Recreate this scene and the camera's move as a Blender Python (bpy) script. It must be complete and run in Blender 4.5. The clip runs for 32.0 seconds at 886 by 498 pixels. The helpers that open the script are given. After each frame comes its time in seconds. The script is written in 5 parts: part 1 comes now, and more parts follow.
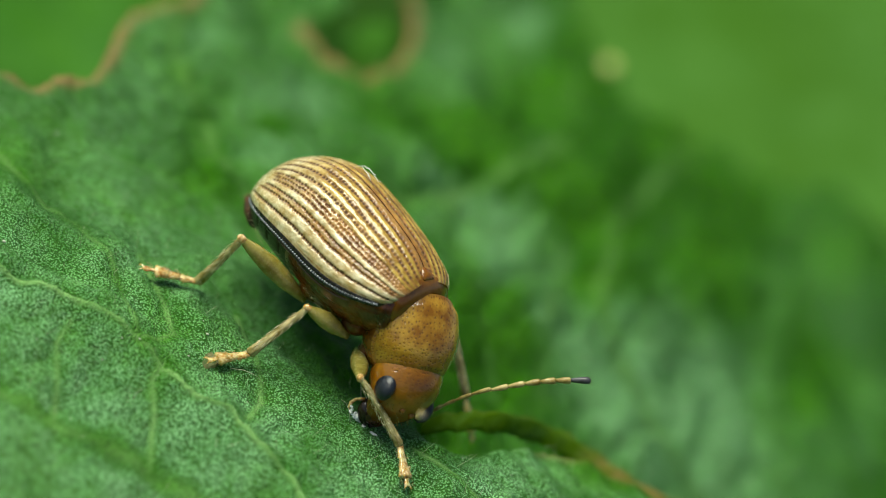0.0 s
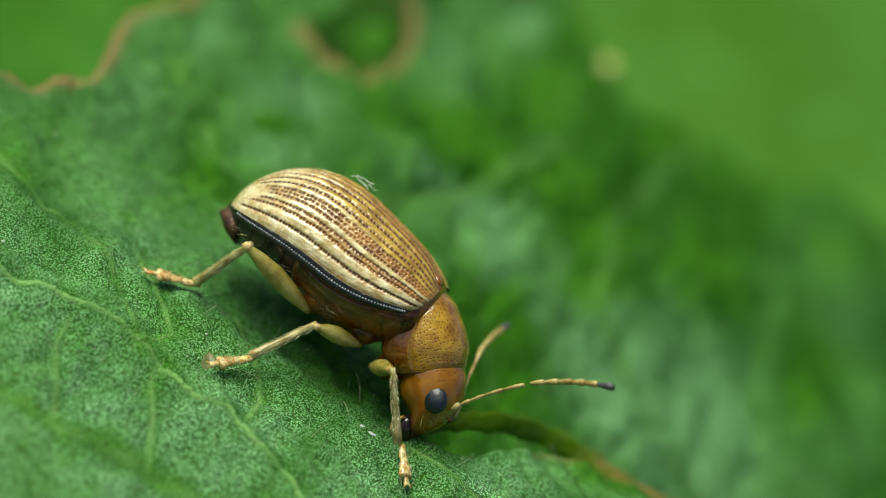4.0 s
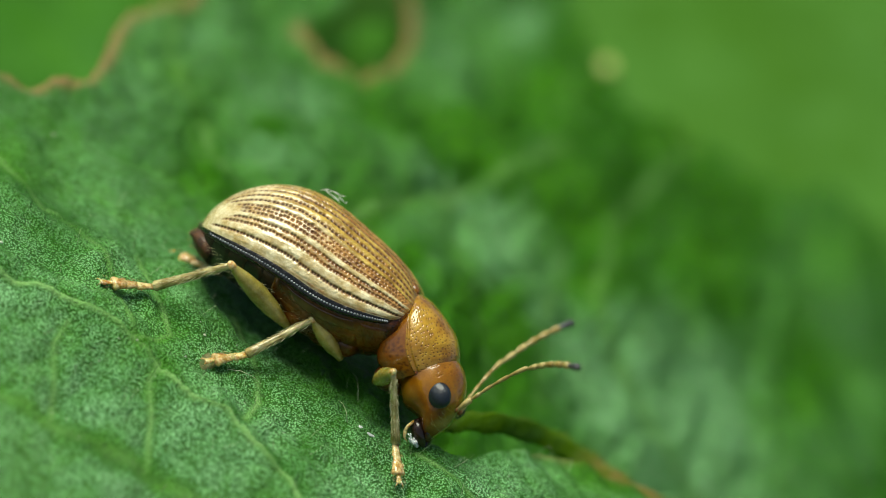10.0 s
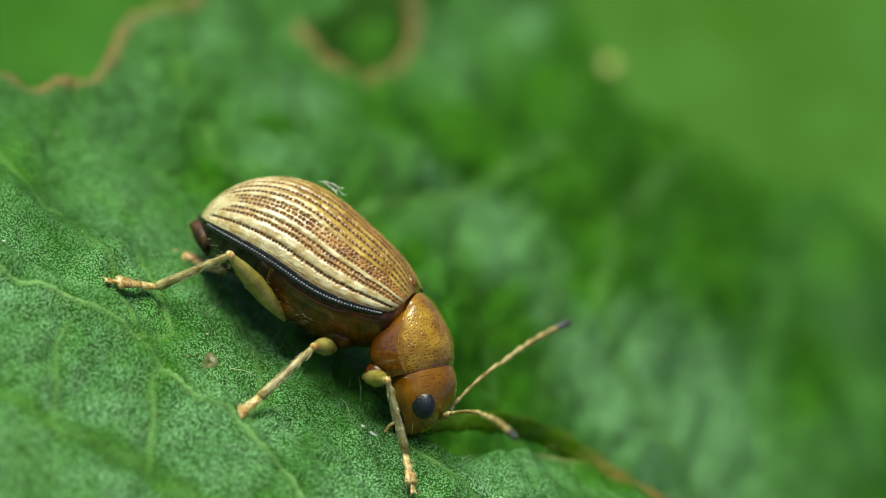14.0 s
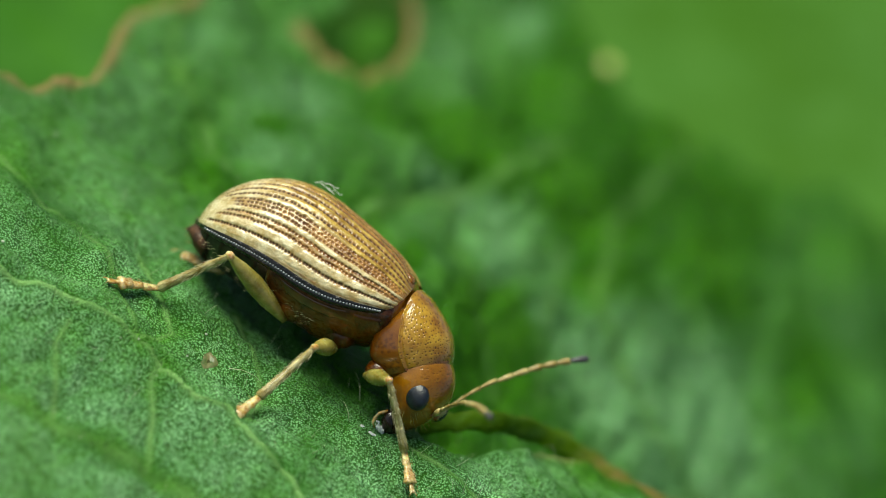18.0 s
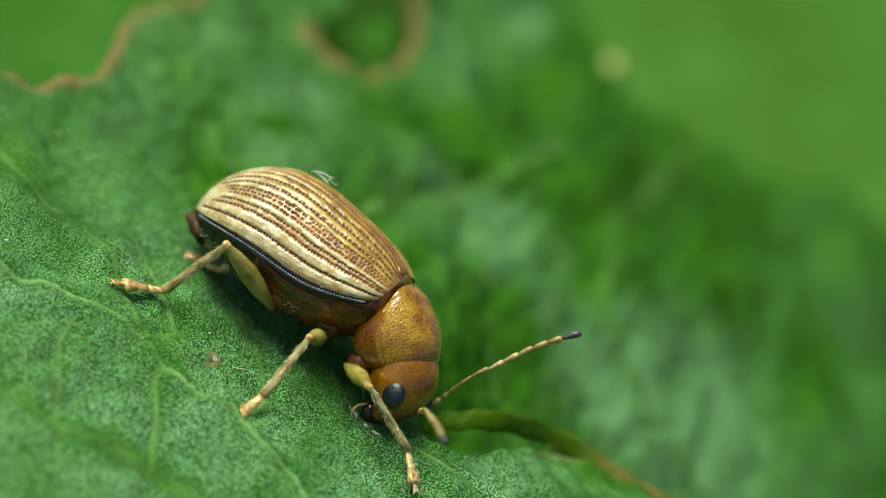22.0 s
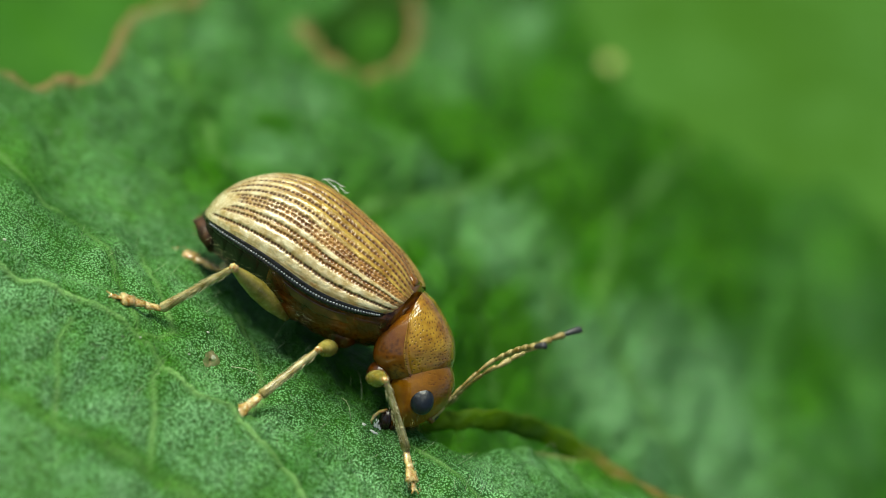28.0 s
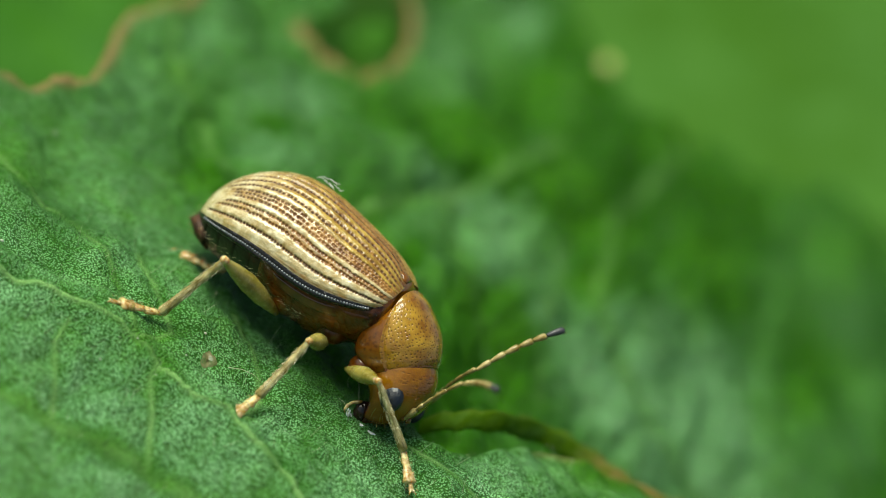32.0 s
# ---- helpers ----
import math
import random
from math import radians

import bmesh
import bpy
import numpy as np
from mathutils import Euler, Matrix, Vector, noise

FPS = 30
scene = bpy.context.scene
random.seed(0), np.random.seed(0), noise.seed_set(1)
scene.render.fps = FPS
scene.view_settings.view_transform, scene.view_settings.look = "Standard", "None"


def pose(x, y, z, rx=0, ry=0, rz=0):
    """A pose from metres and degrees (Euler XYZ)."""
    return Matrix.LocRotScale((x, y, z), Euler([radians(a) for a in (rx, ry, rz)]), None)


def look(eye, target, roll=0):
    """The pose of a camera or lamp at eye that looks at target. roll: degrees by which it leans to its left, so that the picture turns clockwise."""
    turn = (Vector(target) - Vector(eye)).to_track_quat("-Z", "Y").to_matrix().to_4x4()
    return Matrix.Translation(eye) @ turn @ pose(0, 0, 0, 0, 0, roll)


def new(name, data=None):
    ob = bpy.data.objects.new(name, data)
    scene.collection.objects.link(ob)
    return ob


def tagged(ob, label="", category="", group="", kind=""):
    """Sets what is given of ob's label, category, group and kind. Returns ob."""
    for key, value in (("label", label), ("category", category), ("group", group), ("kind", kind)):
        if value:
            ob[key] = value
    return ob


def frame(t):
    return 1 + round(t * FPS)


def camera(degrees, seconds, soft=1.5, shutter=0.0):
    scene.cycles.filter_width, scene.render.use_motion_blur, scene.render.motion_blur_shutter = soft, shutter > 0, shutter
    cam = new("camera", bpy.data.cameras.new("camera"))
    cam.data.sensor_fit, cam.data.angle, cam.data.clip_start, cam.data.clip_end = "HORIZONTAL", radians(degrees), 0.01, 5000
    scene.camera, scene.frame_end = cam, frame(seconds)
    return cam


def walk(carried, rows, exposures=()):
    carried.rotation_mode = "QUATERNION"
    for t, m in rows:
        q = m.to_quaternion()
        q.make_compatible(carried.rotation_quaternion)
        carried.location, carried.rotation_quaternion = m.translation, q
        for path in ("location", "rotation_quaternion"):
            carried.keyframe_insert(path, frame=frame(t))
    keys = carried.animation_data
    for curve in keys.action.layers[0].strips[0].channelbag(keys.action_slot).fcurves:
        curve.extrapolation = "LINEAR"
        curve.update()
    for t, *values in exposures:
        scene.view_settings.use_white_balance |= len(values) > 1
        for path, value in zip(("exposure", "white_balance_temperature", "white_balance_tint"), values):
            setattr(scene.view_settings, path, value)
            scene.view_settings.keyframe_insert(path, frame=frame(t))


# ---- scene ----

MM = 0.001


def mm(x, y, z, rx=0, ry=0, rz=0):
    """A pose from millimetres and degrees."""
    return pose(x * MM, y * MM, z * MM, rx, ry, rz)


# the camera: a long macro lens about a hand's length from the leaf, held almost still
cam = camera(8.966, 32.0, soft=0.9, shutter=0.5)
cam.data.dof.use_dof = True
cam.data.dof.focus_distance = 0.0987
cam.data.dof.aperture_fstop = 52
cam.data.dof.aperture_blades = 0
HELD = look((0, -0.086205, 0.049295), (0, 0.006497, 0), 30)
PAN = 0.00573
walk(cam, [(t, HELD @ pose(0, 0, 0, down * PAN, side * PAN, 0)) for t, side, down in (
        (0, 5.3, -1.5), (0.5, 6.1, -2.2), (1, 1.5, -0.8), (1.5, -3.8, 0.8), (2, 1.5, 0), (2.5, 6.1, -2.2),
        (3, 3.1, -1.5), (3.5, 3.1, -1.5), (5.5, 0, 0), (6, -1.5, 0.8), (6.5, 0, 0), (7, 0, 0),
        (7.5, 6.1, -1.5), (8, 7.6, -1.5), (8.5, 3.1, -1.5), (9, 0, 0), (9.5, 0, 0), (10, 0, 0),
        (10.5, 1.5, 0), (11, 4.6, -1.5), (11.5, 4.6, -1.5), (12, 6.2, -1.5), (12.5, 4.6, -1.5), (13, -1.5, 0),
        (13.5, 0, 0), (14, 4.6, -1.5), (14.5, 3, -1.5), (16.5, 1.6, -1.5), (17, 1.6, -1.5), (17.5, 1.6, -1.5),
        (18, 3, -1.5), (18.5, 4.6, -1.5), (19, 4.6, -3), (19.5, 9.2, -4.5), (20, 7.7, -3), (20.5, 7.7, -3),
        (21, 6.1, -3), (21.5, 7.7, -3), (22, 9.2, -3), (22.5, 7.7, -3), (23, 6.1, -3), (23.5, 6.1, -3),
        (24, 4.6, -3), (24.5, 7.7, -3), (25, 7.7, -4.5), (25.5, 6.1, -3), (27.5, 6.2, -4.5), (28, 6.2, -4.5),
        (28.5, 6.1, -4.5), (29, 6.1, -3), (29.5, 4.6, -3), (30, 3.1, -3), (30.5, 3.1, -3), (31, 3.1, -3),
        (31.5, 1.6, -3), (32, 1.6, -3))], exposures=((0, 0.14, 7000, -5.0), (32, 0.14, 7000, -5.0)))

# overcast daylight, brightest from above and behind the camera
sky_world = bpy.data.worlds.new("overcast_sky")
scene.world = sky_world
sky_world.use_nodes = True
sky_nodes = sky_world.node_tree.nodes
sky = sky_nodes.new("ShaderNodeTexSky")
sky.sky_type, sky.sun_disc = "NISHITA", False
sky.sun_elevation, sky.sun_rotation = radians(61), radians(249)
sky.air_density, sky.dust_density = 1.0, 3.0
sky_world.node_tree.links.new(sky.outputs[0], sky_nodes["Background"].inputs[0])
sky_nodes["Background"].inputs[1].default_value = 0.08
sun = new("sun", bpy.data.lights.new("sun", "SUN"))
sun.data.energy, sun.data.angle, sun.data.color = 4.38, radians(44), (1.0, 0.97, 0.92)
sun.matrix_world = look((-0.48, 0.03, 0.87), (0, 0, 0))


# ---- materials ----
class Nodes:
    """A small wrapper that keeps node materials short."""

    def __init__(self, name):
        self.mat = bpy.data.materials.new(name)
        self.mat.use_nodes = True
        self.tree = self.mat.node_tree
        self.out = self.tree.nodes["Principled BSDF"]

    def add(self, kind, **inputs):
        node = self.tree.nodes.new(kind)
        for key, value in inputs.items():
            self.plug(node, key.replace("_", " "), value)
        return node

    def plug(self, node, key, value):
        socket = node.inputs[int(key)] if key.isdigit() else node.inputs[key]
        if isinstance(value, bpy.types.NodeSocket):
            self.tree.links.new(value, socket)
        else:
            socket.default_value = value

    def set(self, **inputs):
        for key, value in inputs.items():
            self.plug(self.out, key.replace("_", " "), value)

    def attr(self, name):
        node = self.tree.nodes.new("ShaderNodeAttribute")
        node.attribute_name = name
        return node.outputs["Fac"]

    def noise(self, scale, detail=3.0, rough=0.55):
        co = self.add("ShaderNodeTexCoord").outputs["Object"]
        return self.add("ShaderNodeTexNoise", Vector=co, Scale=scale, Detail=detail, Roughness=rough).outputs["Fac"]

    def cells(self, scale):
        co = self.add("ShaderNodeTexCoord").outputs["Object"]
        return self.add("ShaderNodeTexVoronoi", Vector=co, Scale=scale).outputs["Distance"]

    def ramp(self, fac, *stops):
        node = self.tree.nodes.new("ShaderNodeValToRGB")
        self.tree.links.new(fac, node.inputs[0])
        ends = node.color_ramp.elements
        while len(ends) < len(stops):
            ends.new(0.5)
        for end, (at, colour) in zip(ends, stops):
            end.position, end.color = at, (*colour, 1) if len(colour) == 3 else colour
        return node.outputs["Color"]

    def mix(self, fac, a, b, blend="MIX"):
        node = self.tree.nodes.new("ShaderNodeMix")
        node.data_type, node.blend_type = "RGBA", blend
        for socket, value in ((node.inputs[0], fac), (node.inputs[6], a), (node.inputs[7], b)):
            if isinstance(value, bpy.types.NodeSocket):
                self.tree.links.new(value, socket)
            else:
                socket.default_value = (*value, 1) if isinstance(value, tuple) and len(value) == 3 else value
        return node.outputs[2]

    def math(self, op, a, b=0.0):
        node = self.tree.nodes.new("ShaderNodeMath")
        node.operation = op
        for socket, value in ((node.inputs[0], a), (node.inputs[1], b)):
            if isinstance(value, bpy.types.NodeSocket):
                self.tree.links.new(value, socket)
            else:
                socket.default_value = value
        return node.outputs[0]

    def bump(self, height, strength, distance, normal=None):
        node = self.add("ShaderNodeBump", Height=height, Strength=strength, Distance=distance)
        if normal:
            self.tree.links.new(normal, node.inputs["Normal"])
        return node.outputs[0]


def leaf_material(name, dark, light, vein, gloss=0.42, passing=0.25, shine=0.6, crisp=1.0):
    """Leaf blade: dense pale cells with dark gaps, a patchy waxy bloom with sky sheen painted in, paler veins and light
    that comes through from behind.
    """
    n = Nodes(name)
    grain = n.cells(26500)
    fine = n.noise(9000, 2)
    base = n.ramp(n.noise(900, 4), (0.36, dark), (0.62, light))
    lush = n.ramp(n.noise(380, 4, 0.62), (0.47, (0, 0, 0)), (0.58, (0.95, 0.95, 0.95)))
    base = n.mix(lush, base, tuple(c * k for c, k in zip(dark, (0.85, 0.85, 0.2))))
    waxy_sheen = n.math("MULTIPLY", n.ramp(n.noise(280, 4, 0.66), (0.40, (0.6, 0.6, 0.6)), (0.56, (1, 1, 1))), n.ramp(n.noise(1300, 3, 0.6), (0.36, (0.62, 0.62, 0.62)), (0.58, (1, 1, 1))))
    waxy_sheen = n.math("MULTIPLY", waxy_sheen, n.attr("bloom_sheen"))
    warp = n.add("ShaderNodeTexCoord").outputs["Object"]
    warp = n.mix(0.0006, warp, n.add("ShaderNodeTexNoise", Vector=warp, Scale=1100.0, Detail=3.0).outputs["Color"], "ADD")
    net = n.add("ShaderNodeTexVoronoi", Vector=warp, Scale=820.0)
    net.feature = "DISTANCE_TO_EDGE"
    net = n.ramp(net.outputs["Distance"], (0.010, (0.32, 0.32, 0.32)), (0.05, (0, 0, 0)))
    waxy_sheen = n.math("MULTIPLY", waxy_sheen, n.math("SUBTRACT", 1.0, net))
    # sky sheen put into the base colour, strongest on the cell tops
    base = n.mix(n.math("MULTIPLY", waxy_sheen, 0.32), base, (0.17, 0.56, 0.18))
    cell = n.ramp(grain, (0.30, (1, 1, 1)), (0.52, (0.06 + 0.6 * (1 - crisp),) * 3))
    base = n.mix(n.math("MULTIPLY", n.math("MULTIPLY", waxy_sheen, cell), 0.50 + 0.45 * crisp), base, (0.47, 0.95, 0.45))
    base = n.mix(n.ramp(grain, (0.44, (0, 0, 0)), (0.62, (0.80 * crisp,) * 3)), base, tuple(0.45 * c for c in dark))
    base = n.mix(n.ramp(fine, (0.45, (0, 0, 0)), (0.72, (0.3 * crisp,) * 3)), base, dark)
    base = n.mix(n.math("MULTIPLY", n.attr("vein"), 0.95), base, vein)
    base = n.mix(n.attr("rim"), base, n.mix(fine, (0.34, 0.19, 0.07), (0.52, 0.33, 0.16)))
    normal = n.bump(n.math("SUBTRACT", 1.0, grain), 0.9 * crisp, 0.00004)
    normal = n.bump(n.math("SUBTRACT", 1.0, net), 0.35, 0.00004, normal)
    normal = n.bump(n.noise(2600, 3), 0.6, 0.00014, normal)
    n.set(Base_Color=base, Roughness=n.math("ADD", n.math("MULTIPLY", fine, 0.25), gloss - 0.12), Normal=normal)
    n.plug(n.out, "Specular IOR Level", n.math("ADD", n.math("MULTIPLY", waxy_sheen, shine), 0.3 * shine))
    back = n.add("ShaderNodeBsdfTranslucent", Color=n.mix(0.5, base, (0.10, 0.30, 0.01)), Normal=normal)
    blend = n.add("ShaderNodeMixShader")
    blend.inputs[0].default_value = passing
    n.tree.links.new(n.out.outputs[0], blend.inputs[1])
    n.tree.links.new(back.outputs[0], blend.inputs[2])
    n.tree.links.new(blend.outputs[0], n.tree.nodes["Material Output"].inputs[0])
    return n.mat


def chitin(name, low, high, scale=2500, rough=0.28, pit=None, bump=0.25, coat=0.3, streak=0.0, glow=0.0):
    """Insect cuticle: mottled, glossy, with darker punctures where the mesh has them."""
    n = Nodes(name)
    base = n.ramp(n.noise(scale, 4, 0.6), (0.35, low), (0.65, high))
    fine = n.noise(scale * 7, 2)
    if streak:
        co = n.add("ShaderNodeMapping", Vector=n.add("ShaderNodeTexCoord").outputs["Object"], Scale=(0.12, 1, 1)).outputs[0]
        fine = n.add("ShaderNodeTexNoise", Vector=co, Scale=streak, Detail=2.0).outputs["Fac"]
        base = n.mix(n.ramp(fine, (0.42, (0, 0, 0)), (0.62, (0.5, 0.5, 0.5))), base, tuple(0.4 * c for c in low))
    if pit:
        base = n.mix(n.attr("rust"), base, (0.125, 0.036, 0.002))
        base = n.mix(n.attr("pit"), base, pit)
    n.set(Base_Color=base, Roughness=n.math("ADD", n.math("MULTIPLY", fine, 0.22), rough - 0.1), Normal=n.bump(fine, bump, 0.00003 if streak else 0.00002),
          Coat_Weight=coat, Coat_Roughness=0.04, Coat_IOR=1.7)
    n.plug(n.out, "Specular IOR Level", 0.35)
    if glow:
        n.set(Subsurface_Weight=glow, Subsurface_Radius=(0.00016, 0.00009, 0.00003), Subsurface_Scale=1.0)
    return n.mat


def elytron_material():
    """Wing case: cream ribs, golden-brown grooves, dark pits and a black border."""
    n = Nodes("elytron")
    warm = n.ramp(n.noise(3600, 3, 0.6), (0.36, (0.48, 0.35, 0.14)), (0.62, (0.80, 0.71, 0.46)))
    warm = n.mix(n.attr("gold"), warm, n.ramp(n.noise(3800, 3, 0.6), (0.36, (0.25, 0.135, 0.011)), (0.62, (0.55, 0.37, 0.070))))
    base = n.mix(n.attr("wash"), warm, n.ramp(n.noise(2600, 3), (0.35, (0.15, 0.052, 0.006)), (0.65, (0.42, 0.200, 0.045))))
    base = n.mix(n.attr("pit"), base, (0.050, 0.018, 0.003))
    base = n.mix(n.attr("border"), base, (0.004, 0.0035, 0.004))
    fine = n.noise(14000, 2)
    normal = n.bump(n.noise(5500, 3, 0.6), 0.5, 0.00004)
    normal = n.bump(n.noise(11000, 3, 0.65), 0.55, 0.00002, normal)
    n.set(Base_Color=base, Roughness=n.math("ADD", n.math("ADD", n.math("MULTIPLY", fine, 0.2), 0.17), n.math("MULTIPLY", n.attr("pit"), 0.4)), Normal=normal, Coat_Weight=n.math("MAXIMUM", n.math("SUBTRACT", 0.6, n.math("ADD", n.math("MULTIPLY", n.attr("border"), 0.45), n.attr("pit"))), 0.0), Coat_Roughness=0.06, Coat_IOR=1.65)
    return n.mat


LEAF = leaf_material("leaf_blade", (0.036, 0.175, 0.002), (0.090, 0.320, 0.006), (0.38, 0.70, 0.24), 0.32, 0.30, 0.48)
RIM = leaf_material("gnawed_rim", (0.060, 0.140, 0.001), (0.120, 0.225, 0.002), (0.1, 0.2, 0.04), 0.7, 0.5, 0.10, 0.25)
LOWER = leaf_material("lower_leaf_blade", (0.036, 0.150, 0.002), (0.054, 0.195, 0.003), (0.10, 0.22, 0.05), 0.8, 0.3, 0.15, 0.2)
PALE = leaf_material("pale_leaf_blade", (0.062, 0.185, 0.014), (0.090, 0.235, 0.028), (0.18, 0.32, 0.10), 0.75, 0.3, 0.2, 0.2)
ELYTRON = elytron_material()
PRONOTUM = chitin("pronotum", (0.200, 0.076, 0.001), (0.50, 0.290, 0.028), 2600, 0.16, (0.070, 0.022, 0.002), 0.15, 0.6, 0.0, 0.1)
HEAD = chitin("head", (0.150, 0.048, 0.001), (0.300, 0.125, 0.005), 1800, 0.2, (0.06, 0.016, 0.002), 0.3, 0.5, 0.0, 0.15)
RUSSET = chitin("russet_underside", (0.030, 0.007, 0.0005), (0.190, 0.055, 0.002), 1700, 0.28, None, 0.6, 0.35, 0.0, 0.1)
AMBER = chitin("amber_plate", (0.045, 0.012, 0.001), (0.150, 0.052, 0.005), 1700, 0.2, None, 0.4, 0.6, 0.0, 0.15)
BLACK = chitin("black_abdomen", (0.005, 0.005, 0.005), (0.022, 0.014, 0.010), 2200, 0.34, None, 0.6)
# pale grey in place of black, so the beads carry painted glints
GLINT_BEAD = chitin("glint_bead", (0.10, 0.11, 0.13), (0.26, 0.28, 0.32), 9000, 0.2, None, 0.1, 1.0)
EYE = chitin("compound_eye", (0.003, 0.005, 0.010), (0.009, 0.015, 0.026), 22000, 0.30, None, 0.35, 0.3)
FEMUR = chitin("pale_femur", (0.16, 0.130, 0.016), (0.38, 0.33, 0.090), 2600, 0.24, None, 0.5, 0.5, 0.0, 0.3)
TIBIA = chitin("straw_tibia", (0.29, 0.220, 0.055), (0.66, 0.58, 0.29), 3500, 0.22, None, 0.8, 0.5, 26000, 0.2)
BRISTLE = chitin("pale_bristle", (0.50, 0.44, 0.22), (0.70, 0.64, 0.40), 3500, 0.3, None, 0.2, 0.3)
TARSUS = chitin("amber_tarsus", (0.38, 0.180, 0.022), (0.82, 0.66, 0.32), 11000, 0.16, None, 0.6, 0.8, 0.0, 0.5)
FLAGELLUM = chitin("amber_antenna", (0.22, 0.145, 0.030), (0.48, 0.39, 0.16), 6000, 0.3, None, 0.4, 0.2)
MEMBRANE = chitin("pale_membrane", (0.36, 0.20, 0.06), (0.60, 0.44, 0.22), 5000, 0.2, None, 0.5, 0.6)
DUSK = chitin("dark_antenna_tip", (0.03, 0.03, 0.035), (0.07, 0.07, 0.08), 6000, 0.5)
MOUTH = chitin("dark_mandible", (0.008, 0.006, 0.005), (0.025, 0.010, 0.006), 5000, 0.2)
PYGIDIUM = chitin("pygidium", (0.010, 0.005, 0.003), (0.120, 0.048, 0.018), 4200, 0.6, None, 1.0, 0.1)
GRAIN = chitin("grain", (0.35, 0.42, 0.30), (0.50, 0.56, 0.42), 5000, 0.6)
HAIR = chitin("leaf_hair", (0.45, 0.52, 0.30), (0.60, 0.66, 0.45), 3000, 0.4)
LINT = chitin("white_lint", (0.65, 0.68, 0.66), (0.80, 0.82, 0.80), 5000, 0.5)
SCAR = chitin("dry_scar", (0.05, 0.10, 0.02), (0.17, 0.15, 0.06), 12000, 0.6)
SPOT = chitin("yellow_spot", (0.42, 0.46, 0.12), (0.55, 0.58, 0.20), 2000, 0.5)
SOIL = chitin("soil", (0.015, 0.025, 0.008), (0.03, 0.05, 0.012), 40, 0.9, None, 0.3, 0.0)


def wet_material():
    n = Nodes("wet_scrap")
    n.set(Base_Color=(0.88, 0.92, 0.92, 1), Roughness=0.06, Transmission_Weight=0.3, IOR=1.34)
    return n.mat


WET = wet_material()


# ---- mesh helpers (all sizes in millimetres) ----
def mesh_ob(name, verts, faces, material, parent=None, label="", attrs=None, smooth=True):
    """Links vertices and faces as one mesh object, under a parent where one is given."""
    me = bpy.data.meshes.new(name)
    me.from_pydata([(float(a) * MM, float(b) * MM, float(c) * MM) for a, b, c in verts], [], faces)
    me.materials.append(material)
    for key, values in (attrs or {}).items():
        me.attributes.new(key, "FLOAT", "POINT").data.foreach_set("value", np.asarray(values, dtype=np.float32).ravel())
    if smooth:
        me.polygons.foreach_set("use_smooth", [True] * len(me.polygons))
    me.update()
    ob = new(name, me)
    if parent:
        ob.parent = parent
    if label:
        ob["label"] = label
    return ob


def grid_faces(rows, cols, wrap=False, flip=False):
    faces = []
    for i in range(rows - 1):
        for j in range(cols if wrap else cols - 1):
            k = (j + 1) % cols
            quad = (i * cols + j, i * cols + k, (i + 1) * cols + k, (i + 1) * cols + j)
            faces.append(quad[::-1] if flip else quad)
    return faces


def loft(name, rings, material, parent=None, label="", attrs=None):
    """A closed body through rings of points, capped at both ends."""
    rows, cols = len(rings), len(rings[0])
    faces = grid_faces(rows, cols, True)
    faces.append(tuple(range(cols))[::-1])
    faces.append(tuple((rows - 1) * cols + j for j in range(cols)))
    return mesh_ob(name, [p for ring in rings for p in ring], faces, material, parent, label, attrs)


def ring(x, half_y, half_z, y=0.0, z=0.0, count=20, power=1.0):
    out = []
    for k in range(count):
        a = 2 * math.pi * k / count
        c, s = math.cos(a), math.sin(a)
        out.append((x, y + half_y * math.copysign(abs(c) ** power, c), z + half_z * math.copysign(abs(s) ** power, s)))
    return out


def limb(name, stations, material, parent=None, label="", count=14, flat=1.0):
    """A tapered rod along x: stations are (x, radius, z offset)."""
    rings = [ring(x, r * flat, r, 0, z, count) for x, r, z in stations]
    return loft(name, rings, material, parent, label)


def tube(points, radius, sides=6, taper=True):
    """Vertices and faces of a thin round thread through points."""
    pts = [Vector(p) for p in points]
    verts, faces = [], []
    for i, p in enumerate(pts):
        way = (pts[min(i + 1, len(pts) - 1)] - pts[max(i - 1, 0)]).normalized()
        a = way.orthogonal().normalized()
        b = way.cross(a)
        r = radius * (1 - 0.8 * i / (len(pts) - 1)) if taper else radius
        for k in range(sides):
            t = 2 * math.pi * k / sides
            verts.append(p + r * (a * math.cos(t) + b * math.sin(t)))
    faces = grid_faces(len(pts), sides, True)
    faces.append(tuple(range(sides))[::-1])
    faces.append(tuple((len(pts) - 1) * sides + k for k in range(sides)))
    return verts, faces


def joined(pieces):
    verts, faces = [], []
    for v, f in pieces:
        base = len(verts)
        verts += list(v)
        faces += [tuple(i + base for i in face) for face in f]
    return verts, faces


def ball(centre, radii, rings=12, sides=18):
    verts = []
    for i in range(rings + 1):
        a = math.pi * (0.02 + 0.96 * i / rings)
        for k in range(sides):
            b = 2 * math.pi * k / sides
            verts.append((centre[0] + radii[0] * math.cos(a), centre[1] + radii[1] * math.sin(a) * math.cos(b), centre[2] + radii[2] * math.sin(a) * math.sin(b)))
    faces = grid_faces(rings + 1, sides, True)
    faces.append(tuple(range(sides))[::-1])
    faces.append(tuple(rings * sides + k for k in range(sides)))
    return verts, faces


# ---- the leaf ----
def sstep(a, b, v):
    t = np.clip((v - a) / (b - a), 0, 1)
    return t * t * (3 - 2 * t)


def soft(v, k):
    return k * np.logaddexp(0, v / k)


